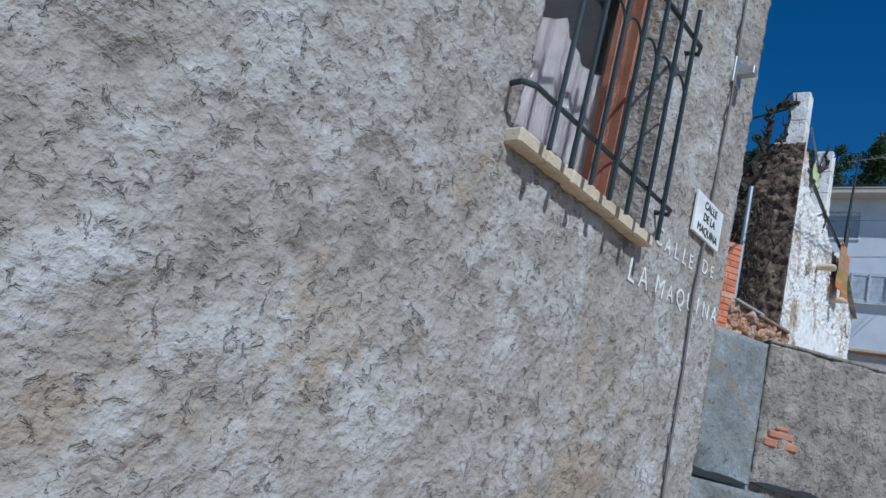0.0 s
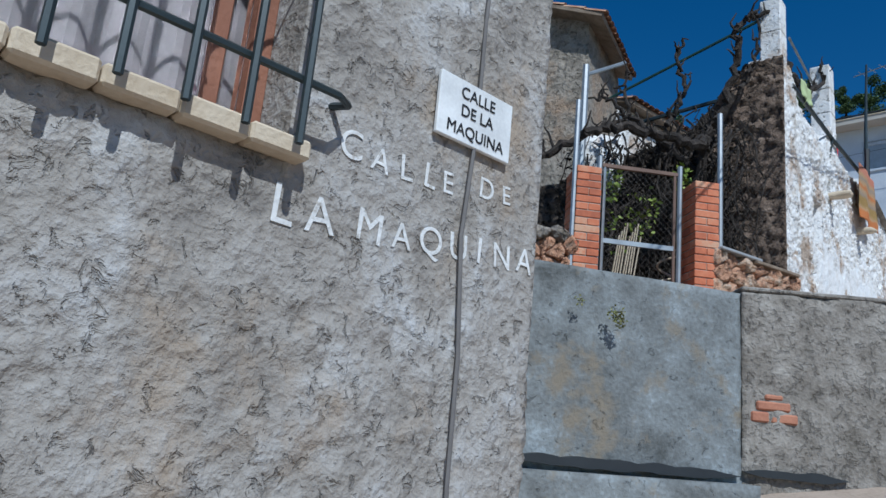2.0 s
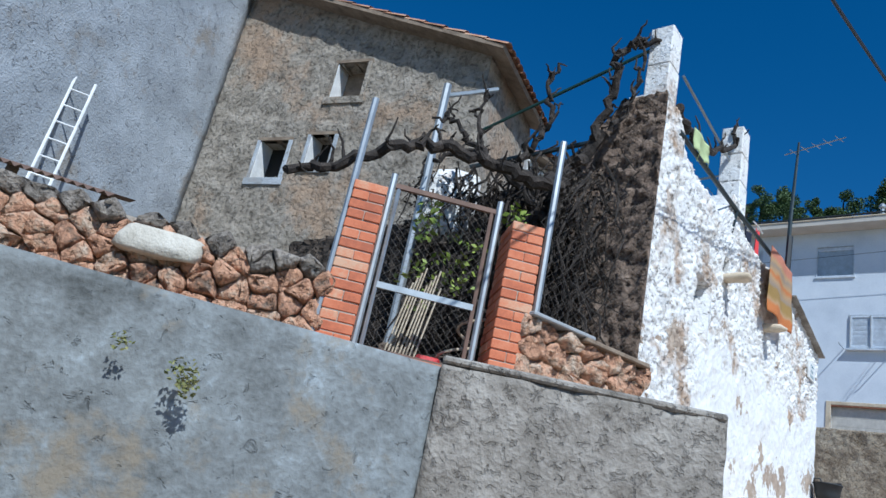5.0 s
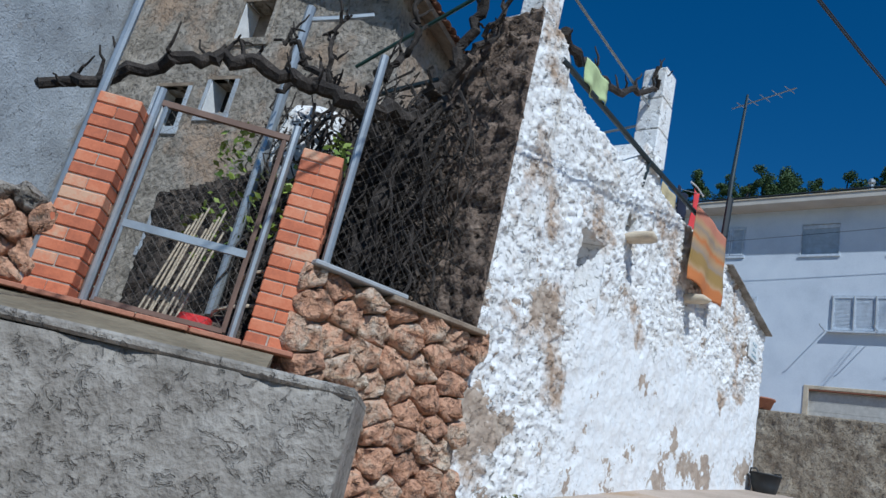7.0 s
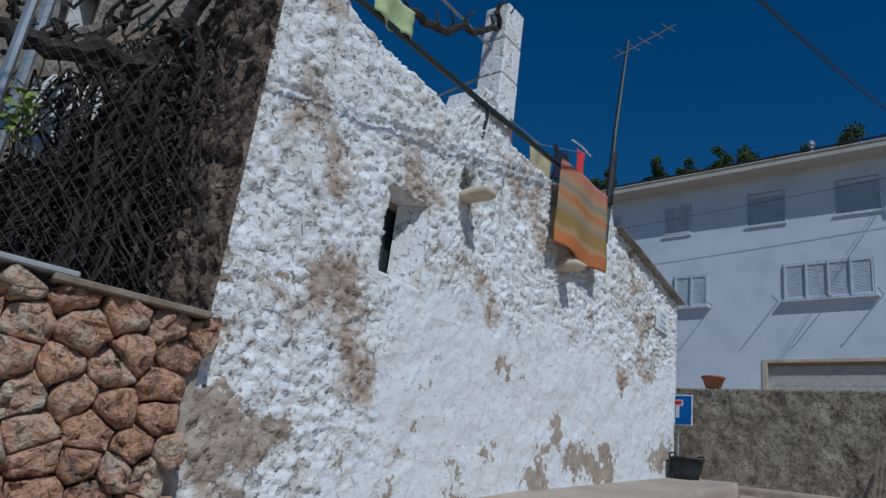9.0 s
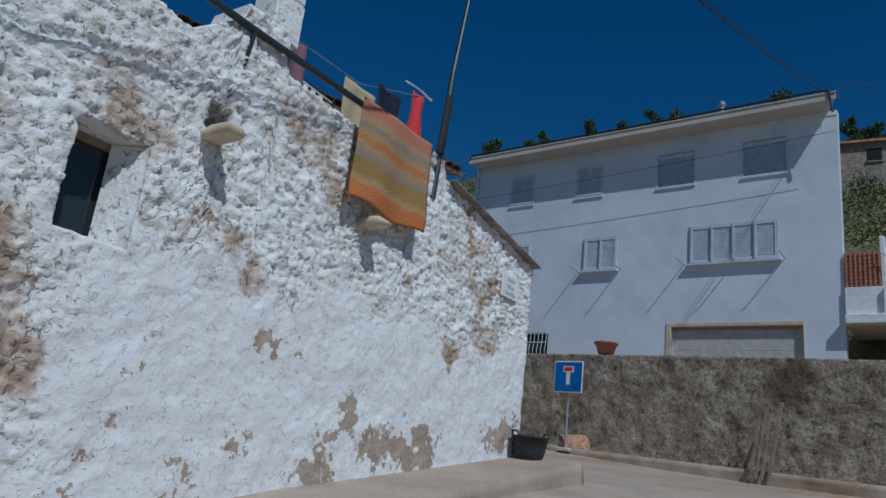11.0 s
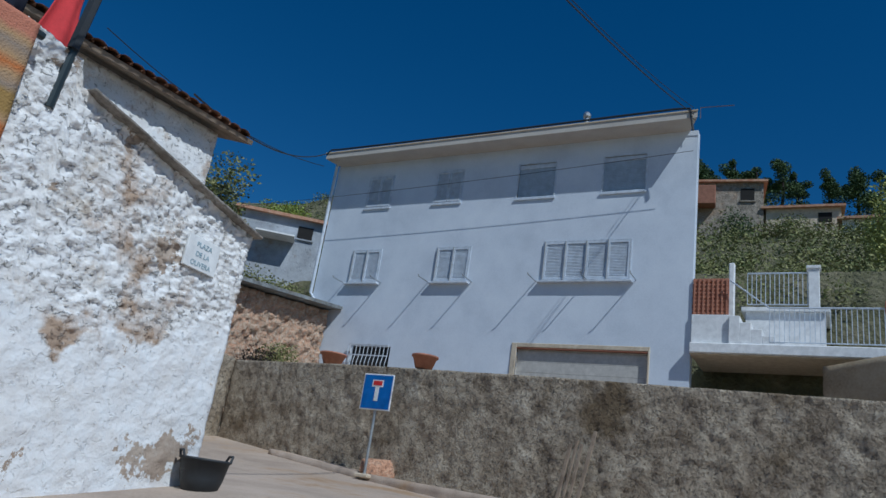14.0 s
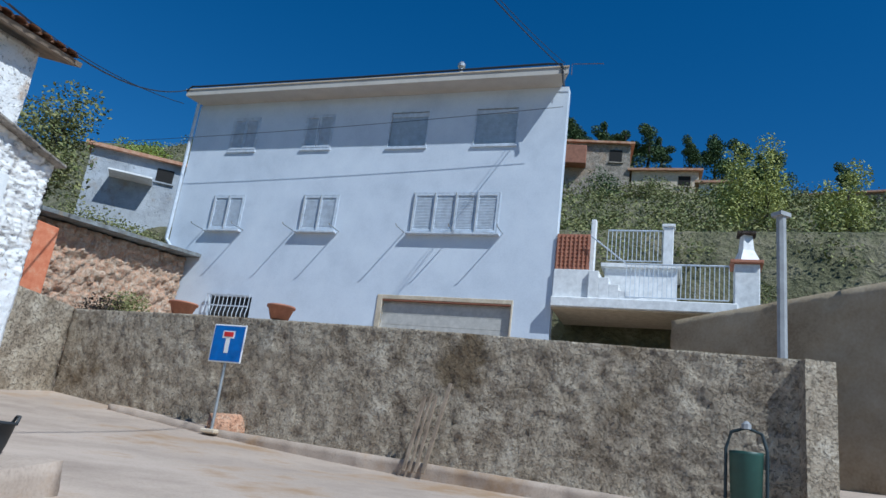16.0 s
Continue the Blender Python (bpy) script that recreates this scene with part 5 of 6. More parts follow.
part("top_cap", bar([(0.24, -0.3, 1.10), (0.24, -0.3, 1.16), (0.24, -0.3, 1.20)], [0.06, 0.06, 0.02], 8), M_GREYPAINT, binn)

# ---- on and behind the whitewashed wall ----
def banded(name, lo, hi, bands):
    """A woven cloth with bands of colour across its height."""
    m = bpy.data.materials.new(name)
    m.use_nodes = True
    n, l = m.node_tree.nodes, m.node_tree.links
    g = n.new("ShaderNodeNewGeometry")
    s = n.new("ShaderNodeSeparateXYZ")
    l.new(g.outputs["Position"], s.inputs[0])
    nz = n.new("ShaderNodeTexNoise")
    nz.inputs["Scale"].default_value = 6
    l.new(g.outputs["Position"], nz.inputs["Vector"])
    add = n.new("ShaderNodeMath")
    add.operation = "MULTIPLY_ADD"
    add.inputs[1].default_value = 0.11
    l.new(nz.outputs[0], add.inputs[0])
    l.new(s.outputs["Z"], add.inputs[2])
    mr = n.new("ShaderNodeMapRange")
    mr.inputs["From Min"].default_value, mr.inputs["From Max"].default_value = lo + 0.055, hi + 0.055
    l.new(add.outputs[0], mr.inputs["Value"])
    r = n.new("ShaderNodeValToRGB")
    while len(r.color_ramp.elements) < len(bands):
        r.color_ramp.elements.new(0.5)
    for e, (p, c) in zip(r.color_ramp.elements, bands):
        e.position, e.color = p, (*c, 1)
    l.new(mr.outputs[0], r.inputs[0])
    fine = n.new("ShaderNodeTexNoise")
    fine.inputs["Scale"].default_value = 70
    l.new(g.outputs["Position"], fine.inputs["Vector"])
    b = n.new("ShaderNodeBump")
    b.inputs["Strength"].default_value, b.inputs["Distance"].default_value = 0.8, 0.015
    l.new(fine.outputs[0], b.inputs["Height"])
    p = n["Principled BSDF"]
    p.inputs["Roughness"].default_value = 1.0
    l.new(b.outputs[0], p.inputs["Normal"])
    l.new(r.outputs[0], p.inputs["Base Color"])
    return m


ORANGE, OCHRE, PINK, GREYB, STRAW = (0.50, 0.17, 0.05), (0.30, 0.19, 0.06), (0.48, 0.19, 0.12), (0.28, 0.22, 0.17), (0.42, 0.27, 0.14)
M_RUG = banded("striped_rug", 5.98, 6.90, [(0.0, ORANGE), (0.15, ORANGE), (0.2, STRAW), (0.27, OCHRE), (0.40, OCHRE), (0.46, GREYB), (0.55, STRAW), (0.62, ORANGE), (0.68, STRAW), (0.76, GREYB), (0.82, STRAW), (0.9, PINK), (1.0, PINK)])


def cloth(name, m, w, h, mat, label, category, wave=0.03, n=14, seed=0, outline=None):
    """A hanging cloth with folds and thickness; x along, z down from 0."""
    bm = bmesh.new()
    def put(i, j, side):
        u, v = i / n, j / n
        k0, k1 = outline(v) if outline else (0, 1)
        x = w * (k0 + (k1 - k0) * u)
        y = wave * math.sin(u * 9 + seed + v * 1.5) * (0.3 + 0.7 * v) + wave * 0.6 * noise.noise(Vector((u * 3, v * 3, seed)))
        z = -h * v + 0.02 * math.sin(u * 7 + seed) * v - (0.05 * math.sin(u * math.pi) if v == 0 else 0) * 0
        return bm.verts.new((x, y + side * 0.008, z))
    g = [[[put(i, j, s) for j in range(n + 1)] for i in range(n + 1)] for s in (0, 1)]
    for i in range(n):
        for j in range(n):
            bm.faces.new((g[0][i][j], g[0][i][j + 1], g[0][i + 1][j + 1], g[0][i + 1][j]))
            bm.faces.new((g[1][i][j], g[1][i + 1][j], g[1][i + 1][j + 1], g[1][i][j + 1]))
    for i in range(n):
        for j, s in ((0, 1), (n, 0)):
            q = (g[0][i][j], g[0][i + 1][j], g[1][i + 1][j], g[1][i][j])
            bm.faces.new(q if s else q[::-1])
            q = (g[0][j][i], g[1][j][i], g[1][j][i + 1], g[0][j][i + 1])
            bm.faces.new(q if s else q[::-1])
    ob = link(name, bm, mat, smooth=True)
    ob.matrix_world = m
    return tagged(ob, label, category)


s_rug = ws(7.31, 12.67)
cloth("rug", WX @ Matrix.Translation((s_rug, -0.16, 6.92)), 1.07, 0.95, M_RUG, "heavy woven rug in orange, ochre and grey stripes", "rug", 0.035, 30, 1)
rail = thing("black_rail", WX, "black iron rail along the top of the whitewashed wall", "rail")
part("tube", bar([(0.42, 0.0, 6.90), (2.4, -0.02, 6.90), (4.75, -0.10, 6.89)], 0.03, 8), M_IRON, rail)
for s, z in ((2.4, 6.6), (4.7, 6.6)):
    part("support", bar([(s, 0.02, z), (s, -0.03, 6.9)], 0.02, 6), M_IRON, rail)
line_h = thing("washing_line", WX, "thin washing line between the pillar and the aerial mast", "washing line")
part("line", bar([(2.75, 0.5, 7.45), (4.2, 0.5, 7.5), (5.5, 0.5, 7.98)], 0.005, 4), M_GREYPAINT, line_h)
cloth("towel", WX @ Matrix.Translation((3.98, 0.5, 7.47)), 0.48, 0.60, plain("beige_towel", (0.46, 0.38, 0.22), 1), "beige towel on the washing line", "towel", 0.03, 12, 3)
cloth("trousers", WX @ Matrix.Translation((4.48, 0.5, 7.66)), 0.42, 0.42, plain("navy_cloth", (0.012, 0.016, 0.035), 1), "dark navy trousers on the washing line", "trousers", 0.05, 12, 4)
cloth("vest", WX @ Matrix.Translation((4.98, 0.5, 7.88)), 0.42, 0.88, plain("red_cloth", (0.62, 0.05, 0.055), 0.9), "bright red sleeveless vest on the washing line", "vest", 0.03, 16, 5, lambda v: (0.22 - 0.22 * smoothstep(.25, .9, v), 0.78 + 0.22 * smoothstep(.25, .9, v)))
hanger = thing("hanger", WX @ Matrix.Translation((4.98, 0.5, 7.90)), "white plastic hanger with pegs", "hanger")
part("bar", bar([(-0.06, 0, 0.02), (0.20, 0, 0.05), (0.46, 0, 0.03)], 0.012, 5), M_WHITEPAINT, hanger)
cloth("striped_towel", WX @ Matrix.Translation((2.98, 0.35, 7.05)), 0.3, 0.45, plain("tan_cloth", (0.40, 0.31, 0.22), 1), "tan striped cloth behind the wall", "towel", 0.04, 10, 6)
cloth("purple_shirt", WX @ Matrix.Translation((2.84, 0.25, 7.28)), 0.34, 0.42, plain("mauve_cloth", (0.22, 0.12, 0.16), 1), "mauve shirt hanging by the pillar", "shirt", 0.05, 10, 7)
cloth("green_cloth", WX @ Matrix.Translation((0.78, -0.03, 7.16)), 0.44, 0.28, plain("pale_green_cloth", (0.42, 0.50, 0.26), 1), "pale green cloth hung over the rail", "cloth", 0.03, 10, 8)
rack = thing("drying_rack", WX @ Matrix.Translation((2.9, 0.3, 6.55)), "white wire drying rack with pale socks", "drying rack")
for k in range(5):
    part("wire", bar([(0, 0.08 * k, 0.45 - 0.02 * k), (0.75, 0.08 * k, 0.42 - 0.02 * k)], 0.007, 5), M_WHITEPAINT, rack)
for k in range(6):
    part("sock", boxes(((0.08 + k * 0.1, 0.0, 0.12), (0.14 + k * 0.1, 0.03, 0.44)), bevel=0.01), M_WHITEPAINT, rack)
mast = thing("aerial_mast", (8.18, 13.80, 6.5), "dark steel television aerial mast", "aerial")
part("tube", bar([(0, 0, 0), (0.06, 0.05, 1.5), (0.18, 0.14, 2.95)], [0.035, 0.03, 0.018], 8), M_IRON, mast)
part("boom", bar([(0.05, 0.35, 2.80), (0.6, -0.5, 2.80)], 0.010, 5), M_STEEL, mast)
for k in range(5):
    part("element", bar([(0.14 + k * 0.1 - 0.1, 0.22 - k * 0.16 - 0.06, 2.80), (0.14 + k * 0.1 + 0.1, 0.22 - k * 0.16 + 0.06, 2.80)], 0.006, 4), M_STEEL, mast)
part("wrap", bar([(0.02, 0.0, 0.5), (0.06, 0.03, 1.2)], 0.045, 6), M_BLACK, mast)

sgn = thing("tile_street_sign", WX @ Matrix.Translation((ws(9.15, 15.0), -0.03, 5.86)), "tiled white street sign with faded blue capitals", "street sign")
part("plate", boxes(((0, -0.01, 0), (0.40, 0.02, 0.29)), bevel=0.004), M_ENAMEL, sgn)
M_FADED = plain("faded_blue", (0.25, 0.38, 0.45), 0.5)
for text, z in (("PLAZA", 0.20), ("DE LA", 0.115), ("OLIVERA", 0.03)):
    lettering(text, 0.065, Matrix.Translation((0.2, -0.013, z)) @ UPRIGHT, M_FADED, sgn, 0.001)
tile_edge = thing("wall_top_tiles", WX, "row of old clay tiles along the wall's sloping end", "tile coping", kind="structure")
for k in range(7):
    s = 5.25 + k * 0.31
    tile = boxes(((s, -0.10, -0.008), (s + 0.315, 0.40, 0.018)), bevel=0.006)
    for v in tile.verts:
        v.co.z += W_TOP(v.co.x) + 0.004 * (k % 2)
    part("tile", tile, M_ROUGH, tile_edge)

# the white cottage behind
U0, U1 = (4.2, 16.2), (8.45, 20.0)
UX = axes(U0, U1)
U_LEN = (Vector(U1) - Vector(U0)).length
relief_wall("wall_white_cottage", U0, U1, lambda s: 4.5, lambda s: 9.35, 0.35, M_WHITE, lambda p: stones_relief(p, 5, 0.03), 0.08, [(U_LEN - 2.1, U_LEN - 1.1, 7.5, 8.55)], "whitewashed cottage wall with peeling paint", "wall")
uw = thing("window_7", UX @ Matrix.Translation((U_LEN - 2.1, 0, 7.5)), "brown framed cottage window under a white lintel", "window", kind="structure")
part("window_frame", boxes(((0, 0.1, 0), (0.08, 0.16, 1.05)), ((0.92, 0.1, 0), (1.0, 0.16, 1.05)), ((0.08, 0.1, 0.95), (0.92, 0.16, 1.05))), M_BROWNWOOD, uw)
part("pane", boxes(((0.08, 0.13, 0), (0.92, 0.14, 0.95))), M_GLASS, uw)
part("lintel", boxes(((-0.1, -0.05, 1.05), (1.1, 0.08, 1.17)), bevel=0.01), M_WHITEPAINT, uw)
relief_wall("wall_white_cottage_end", U1, (U1[0] - 1.5, U1[1] + 3.5), lambda s: 4.5, lambda s: 9.35, 0.3, M_WHITE, lambda p: stones_relief(p, 5, 0.03), 0.15, (), "whitewashed cottage end wall", "wall")
ud = (Vector((*U1, 0)) - Vector((*U0, 0))).normalized()
un = Vector((-ud.y, ud.x, 0))
tiled_roof("roof_white_cottage", slope_frame(Vector((*U0, 9.42)) - un * 0.35, ud, un + Vector((0, 0, 0.32))), U_LEN + 0.45, 4.0, "old clay tile roof of the white cottage", 9)

# the ruin beside the white house
relief_wall("wall_ruin", (7.6, 29.2), (11.5, 33.1), lambda s: 5.5, line_z((0, 9.2), (5.5, 9.75)), 0.5, M_STONE, lambda p: stones_relief(p, 4, 0.12), 0.07, (), "ruined reddish rubble wall with a sagging coping", "wall")
rc = thing("ruin_coping", axes((7.6, 29.2), (11.5, 33.1), 0), "thin cement coping over the ruin", "coping", kind="structure")
bm = bmesh.new()
box(bm, (-0.2, -0.5, 9.25), (5.6, 0.6, 9.36))
for v in bm.verts:
    v.co.z += 0.1 * v.co.x
part("slab", bm, M_SMOOTH, rc)
part("brick_pier", boxes(((-0.1, -0.35, 5.5), (0.55, 0.05, 9.0)), bevel=0.02), M_BRICK, rc)

# ---- cables ----
def cable(a, b, sag, r, label):
    a, b = Vector(a), Vector(b)
    c = thing("overhead_cable", a, label, "cable", "overhead cables")
    part("wire", bar([(b - a) * k / 14 - Vector((0, 0, sag * 4 * (k / 14) * (1 - k / 14))) for k in range(15)], r, 5), M_BLACK, c)


EAVE_R = FX @ Vector((F_LEN, -0.74, F_TOPZ + 0.1))
EAVE_L = FX @ Vector((-0.1, -0.74, F_TOPZ + 0.2))
cable(EAVE_R, (1.4, 3.4, 6.05), 0.7, 0.014, "thick black cable from the white house over the street")
cable(EAVE_R + Vector((0, 0, 0.2)), (1.2, 3.2, 6.1), 0.8, 0.008, "thin cable from the white house over the street")
cable(EAVE_L, (8.0, 19.6, 9.75), 0.5, 0.018, "black cable between the two roofs")
cable(EAVE_L + Vector((0, 0, -0.5)), (5.0, 24.0, 13.0), 0.5, 0.012, "thin cable over the ruin")
cable(FX @ Vector((F_LEN, -0.6, 14.3)), FX @ Vector((-6, -0.6, 13.7)), 0.15, 0.008, "thin wire along the white house front")

mast_a = thing("cable_mast", (1.3, 3.7, 5.02), "short steel cable mast on the roof of the street house", "mast")
part("tube", bar([(0, 0, -0.05), (0.05, -0.15, 0.9), (0.10, -0.30, 1.05)], 0.014, 6), M_STEEL, mast_a)

# ---- the vine ----
def gnarl(points, r0, r1, seed, jit=0.05, n=7):
    rnd = random.Random(seed)
    pts = []
    ps = [Vector(p) for p in points]
    for a, b in zip(ps, ps[1:]):
        for k in range(n):
            t = k / n
            p = a.lerp(b, t)
            pts.append(p + Vector((rnd.uniform(-jit, jit), rnd.uniform(-jit, jit), rnd.uniform(-jit, jit))) * (1 if k else 0.3))
    pts.append(ps[-1])
    m = len(pts)
    return pts, [r0 + (r1 - r0) * i / (m - 1) * 1.0 + 0.25 * r1 * rnd.random() for i in range(m)]


vine = thing("grape_vine", (3.95, 10.1, 3.66), "old leafless grape vine with thick gnarled arms", "vine")
VB = Vector((3.95, 10.1, 3.66))
arms = [([(3.95, 10.1, 3.66), (4.05, 10.15, 5.0), (4.15, 10.1, 6.0), (4.5, 10.0, 6.6)], .075, .05),
        ([(4.2, 10.1, 6.0), (3.9, 9.6, 5.72), (3.5, 9.4, 5.70), (3.0, 9.3, 5.75), (2.6, 9.2, 5.62), (2.1, 9.15, 5.25), (1.7, 9.1, 5.12)], .07, .035),
        ([(4.1, 10.2, 5.6), (3.6, 10.3, 6.1), (3.2, 10.5, 6.35), (2.8, 10.6, 6.2)], .05, .02),
        ([(4.4, 10.0, 6.5), (4.55, 9.95, 7.1), (4.5, 9.95, 7.5), (4.7, 9.95, 7.75), (4.95, 10.0, 7.80)], .05, .025),
        ([(4.55, 9.95, 6.6), (4.72, 9.9, 7.1), (4.78, 9.9, 7.6)], .03, .012),
        ([(3.7, 10.2, 6.2), (3.95, 10.3, 6.7), (3.9, 10.4, 7.2), (3.95, 10.4, 7.6)], .04, .015),
        ([(3.3, 10.4, 6.3), (3.15, 10.5, 6.8), (3.3, 10.5, 7.1)], .03, .01),
        ([(5.3, 10.2, 7.2), (5.7, 10.9, 7.25), (6.1, 11.4, 7.45), (6.55, 11.9, 7.9), (6.6, 12.0, 8.25)], .05, .02),
        ([(3.4, 10.0, 6.0), (3.0, 10.2, 6.5), (2.7, 10.4, 6.6)], .035, .012)]
for k, (pts, r0, r1) in enumerate(arms):
    p, r = gnarl([Vector(q) - VB for q in pts], r0, r1, k, 0.045)
    arm = part("arm" if k else "trunk", bar(p, r, 7), M_BARK, vine)
    rnd = random.Random(100 + k)
    for j in range(2, len(p) - 1, 2):
        d = Vector((rnd.uniform(-.5, .5), rnd.uniform(-.4, .4), rnd.uniform(-.2, 1.0)))
        q, rr = gnarl([p[j], p[j] + d * 0.16, p[j] + d * 0.16 + Vector((rnd.uniform(-.1, .1), rnd.uniform(-.1, .1), rnd.uniform(.0, .22)))], 0.022, 0.006, 500 + k * 50 + j, 0.015, 3)
        part("spur", bar(q, rr, 5), M_BARK, arm)
bm = bmesh.new()
rnd = random.Random(9)
dv = Vector((-0.78, 0.62, 0))
for k in range(330):
    s = rnd.uniform(0.35, 2.9)
    z1 = rnd.uniform(4.6, 6.5)
    base = Vector((5.04, 9.82, 0)) + dv * s + Vector((-0.62, -0.78, 0)) * rnd.uniform(0.06, 0.45)
    ln = rnd.uniform(0.4, 1.6)
    pts, r = gnarl([base + Vector((0, 0, z1)) - VB, base + Vector((rnd.uniform(-.3, .3), rnd.uniform(-.2, .2), z1 - ln * .5)) - VB, base + Vector((rnd.uniform(-.4, .4), rnd.uniform(-.2, .2), max(3.7, z1 - ln))) - VB], rnd.uniform(.006, .02), .004, 900 + k, 0.06, 4)
    tube(bm, pts, r, 4)
st = part("stem_tangle", bm, M_BARK, vine)
st["kind"] = "stuff"


def leaf_cloud(blobs, count, size, seed, flat=0.6):
    """Many small leaves scattered through uneven blobs."""
    rnd = random.Random(seed)
    bm = bmesh.new()
    for c, r in blobs:
        for _ in range(count):
            d = Vector((rnd.gauss(0, 1), rnd.gauss(0, 1), rnd.gauss(0, 1))).normalized() * (rnd.random() ** 0.45)
            p = Vector(c) + Vector((d.x * r[0], d.y * r[1], d.z * r[2]))
            a = Vector((rnd.gauss(0, 1), rnd.gauss(0, 1), rnd.gauss(0, flat))).normalized() * size * rnd.uniform(0.6, 1.4)
            b = a.cross(Vector((rnd.gauss(0, 1), rnd.gauss(0, 1), rnd.gauss(0, 1)))).normalized() * a.length * 0.6
            bm.faces.new([bm.verts.new(q) for q in (p - a, p - b * 0.8, p + a, p + b)])
    return bm


def bush(name, at, blobs, count, size, mat, label, category="bush"):
    o = link(name, leaf_cloud(blobs, count, size, int(at[0] * 31 + at[1] * 17)), mat)
    o.location = at
    return tagged(o, label, category)


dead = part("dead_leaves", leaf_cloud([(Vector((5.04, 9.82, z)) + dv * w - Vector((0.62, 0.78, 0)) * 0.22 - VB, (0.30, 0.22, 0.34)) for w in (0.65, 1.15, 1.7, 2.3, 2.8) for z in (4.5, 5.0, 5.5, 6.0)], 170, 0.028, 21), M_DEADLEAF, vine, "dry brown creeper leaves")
dead["kind"] = "stuff"
part("leaves", leaf_cloud([((-0.6, -0.3, 1.2), (.25, .2, .35)), ((-0.9, -0.5, 0.9), (.3, .2, .3)), ((-0.2, -0.5, 1.6), (.12, .1, .2)), ((-1.0, -0.4, 1.5), (.15, .15, .25))], 80, 0.034, 3), M_LEAF, vine, "sparse fresh green leaves")
bush("wall_plant", (2.36, 6.30, 2.98), [((0, -0.05, 0), (.07, .04, .06)), ((0.03, -0.04, -.05), (.05, .04, .05))], 90, 0.012, M_SCRUB, "small green plant growing out of the cement wall", "plant")
bush("wall_plant", (2.10, 6.24, 3.04), [((0, -0.03, 0), (.05, .03, .04))], 50, 0.010, M_SCRUB, "tiny green plant growing out of the cement wall", "plant")
for x, y, z, s in ((5.6, 9.75, 3.02, .2), (6.5, 10.75, 3.22, .15), (5.3, 9.35, 2.85, .22)):
    bush("weed_clump", (x, y, z), [((0, 0, s * .3), (s, s * .6, s * .5)), ((s * .6, 0, s * .2), (s * .6, s * .5, s * .4))], 330, 0.018, M_SCRUB, "low green weeds at the wall's foot", "weeds")
for a, b, r, mat in (((4.95, 10.05, 7.80), (3.2, 11.7, 7.25), .022, M_LANTERN), ((4.9, 10.3, 6.85), (3.2, 11.4, 6.6), .03, M_IRON), ((5.3, 10.2, 7.6), (6.6, 12.1, 7.75), .016, M_STEEL), ((6.75, 12.2, 7.7), (5.9, 13.2, 7.75), .016, M_STEEL)):
    rod = thing("pergola_rod", a, "thin metal rod of the vine pergola", "rod", "pergola rods")
    part("tube", bar([(0, 0, 0), Vector(b) - Vector(a)], r, 6), mat, rod)
gp = thing("garden_pole", (2.74, 11.0, 3.66), "white steel pole with a bent arm in the garden", "pole")
part("tube", bar([(0, 0, 0), (0, 0, 3.75)], 0.05, 8), M_STEEL, gp)
part("arm", bar([(0, 0, 3.6), (0.25, 0.1, 3.75), (0.6, 0.2, 3.95)], 0.03, 6), M_STEEL, gp)
block = link("white_block", stone_mesh(0.6, 0.9, 0.5, 44), M_WHITE)
block.location = (3.05, 11.3, 6.0)
tagged(block, "whitewashed chunk of masonry behind the vine", "masonry")
for k, (x, y) in enumerate(((2.95, 9.5), (3.2, 9.6), (3.4, 9.45), (3.1, 9.9), (3.35, 9.8))):
    o = link("rubble_stone", stone_mesh(0.32, 0.28, 0.3, 60 + k), M_DARK_SHADED_STONE)
    o.location = (x, y, 3.74)
    tagged(o, "loose grey stone behind the gate", "stone", "loose stones")
hose = thing("hose", (3.35, 9.35, 3.68), "loose coil of pale hose behind the gate", "hose")
part("coil", bar([(0.12 * math.cos(k * .5) + 0.01 * k, 0.1 * math.sin(k * .5), 0.03 + 0.022 * k) for k in range(32)], 0.012, 6), M_CREAM, hose)
canes = thing("cane_bundle", (2.95, 9.2, 3.66), "bundle of straw-coloured canes leaning by the gate", "canes")
for k in range(9):
    part("cane", bar([(0.03 * k - .1, 0.02 * (k % 3), 0), (0.03 * k + .02, 0.1, 0.75 + 0.05 * (k % 4))], 0.008, 5), M_CREAM, canes)
red = link("red_bag", stone_mesh(0.2, 0.12, 0.14, 3), M_RED)
red.location = (3.22, 9.28, 3.75)
tagged(red, "crumpled red plastic bag behind the gate", "bag")

# ---- hillside ----
def tree(name, at, h, blobs, count, leaf, mat, label, trunk=0.12):
    t = thing(name, at, label, "tree", "hillside trees")
    pts, r = gnarl([(0, 0, -0.3), (0.05 * h, 0.02 * h, h * 0.4), (0.0, 0.0, h * 0.85)], trunk, trunk * 0.3, int(h * 100), 0.05 * h * 0.3, 4)
    part("trunk", bar(pts, r, 6), M_BARK, t)
    for k, (c, q) in enumerate(blobs[:4]):
        part("limb", bar([(0, 0, h * (0.35 + 0.1 * k)), Vector(c) * h], [trunk * 0.4, trunk * 0.12], 5), M_BARK, t)
    part("crown", leaf_cloud([(Vector(c) * h, [k * h for k in q]) for c, q in blobs], count, leaf * h, int(at[0] * 7 + at[1])), mat, t)
    return t


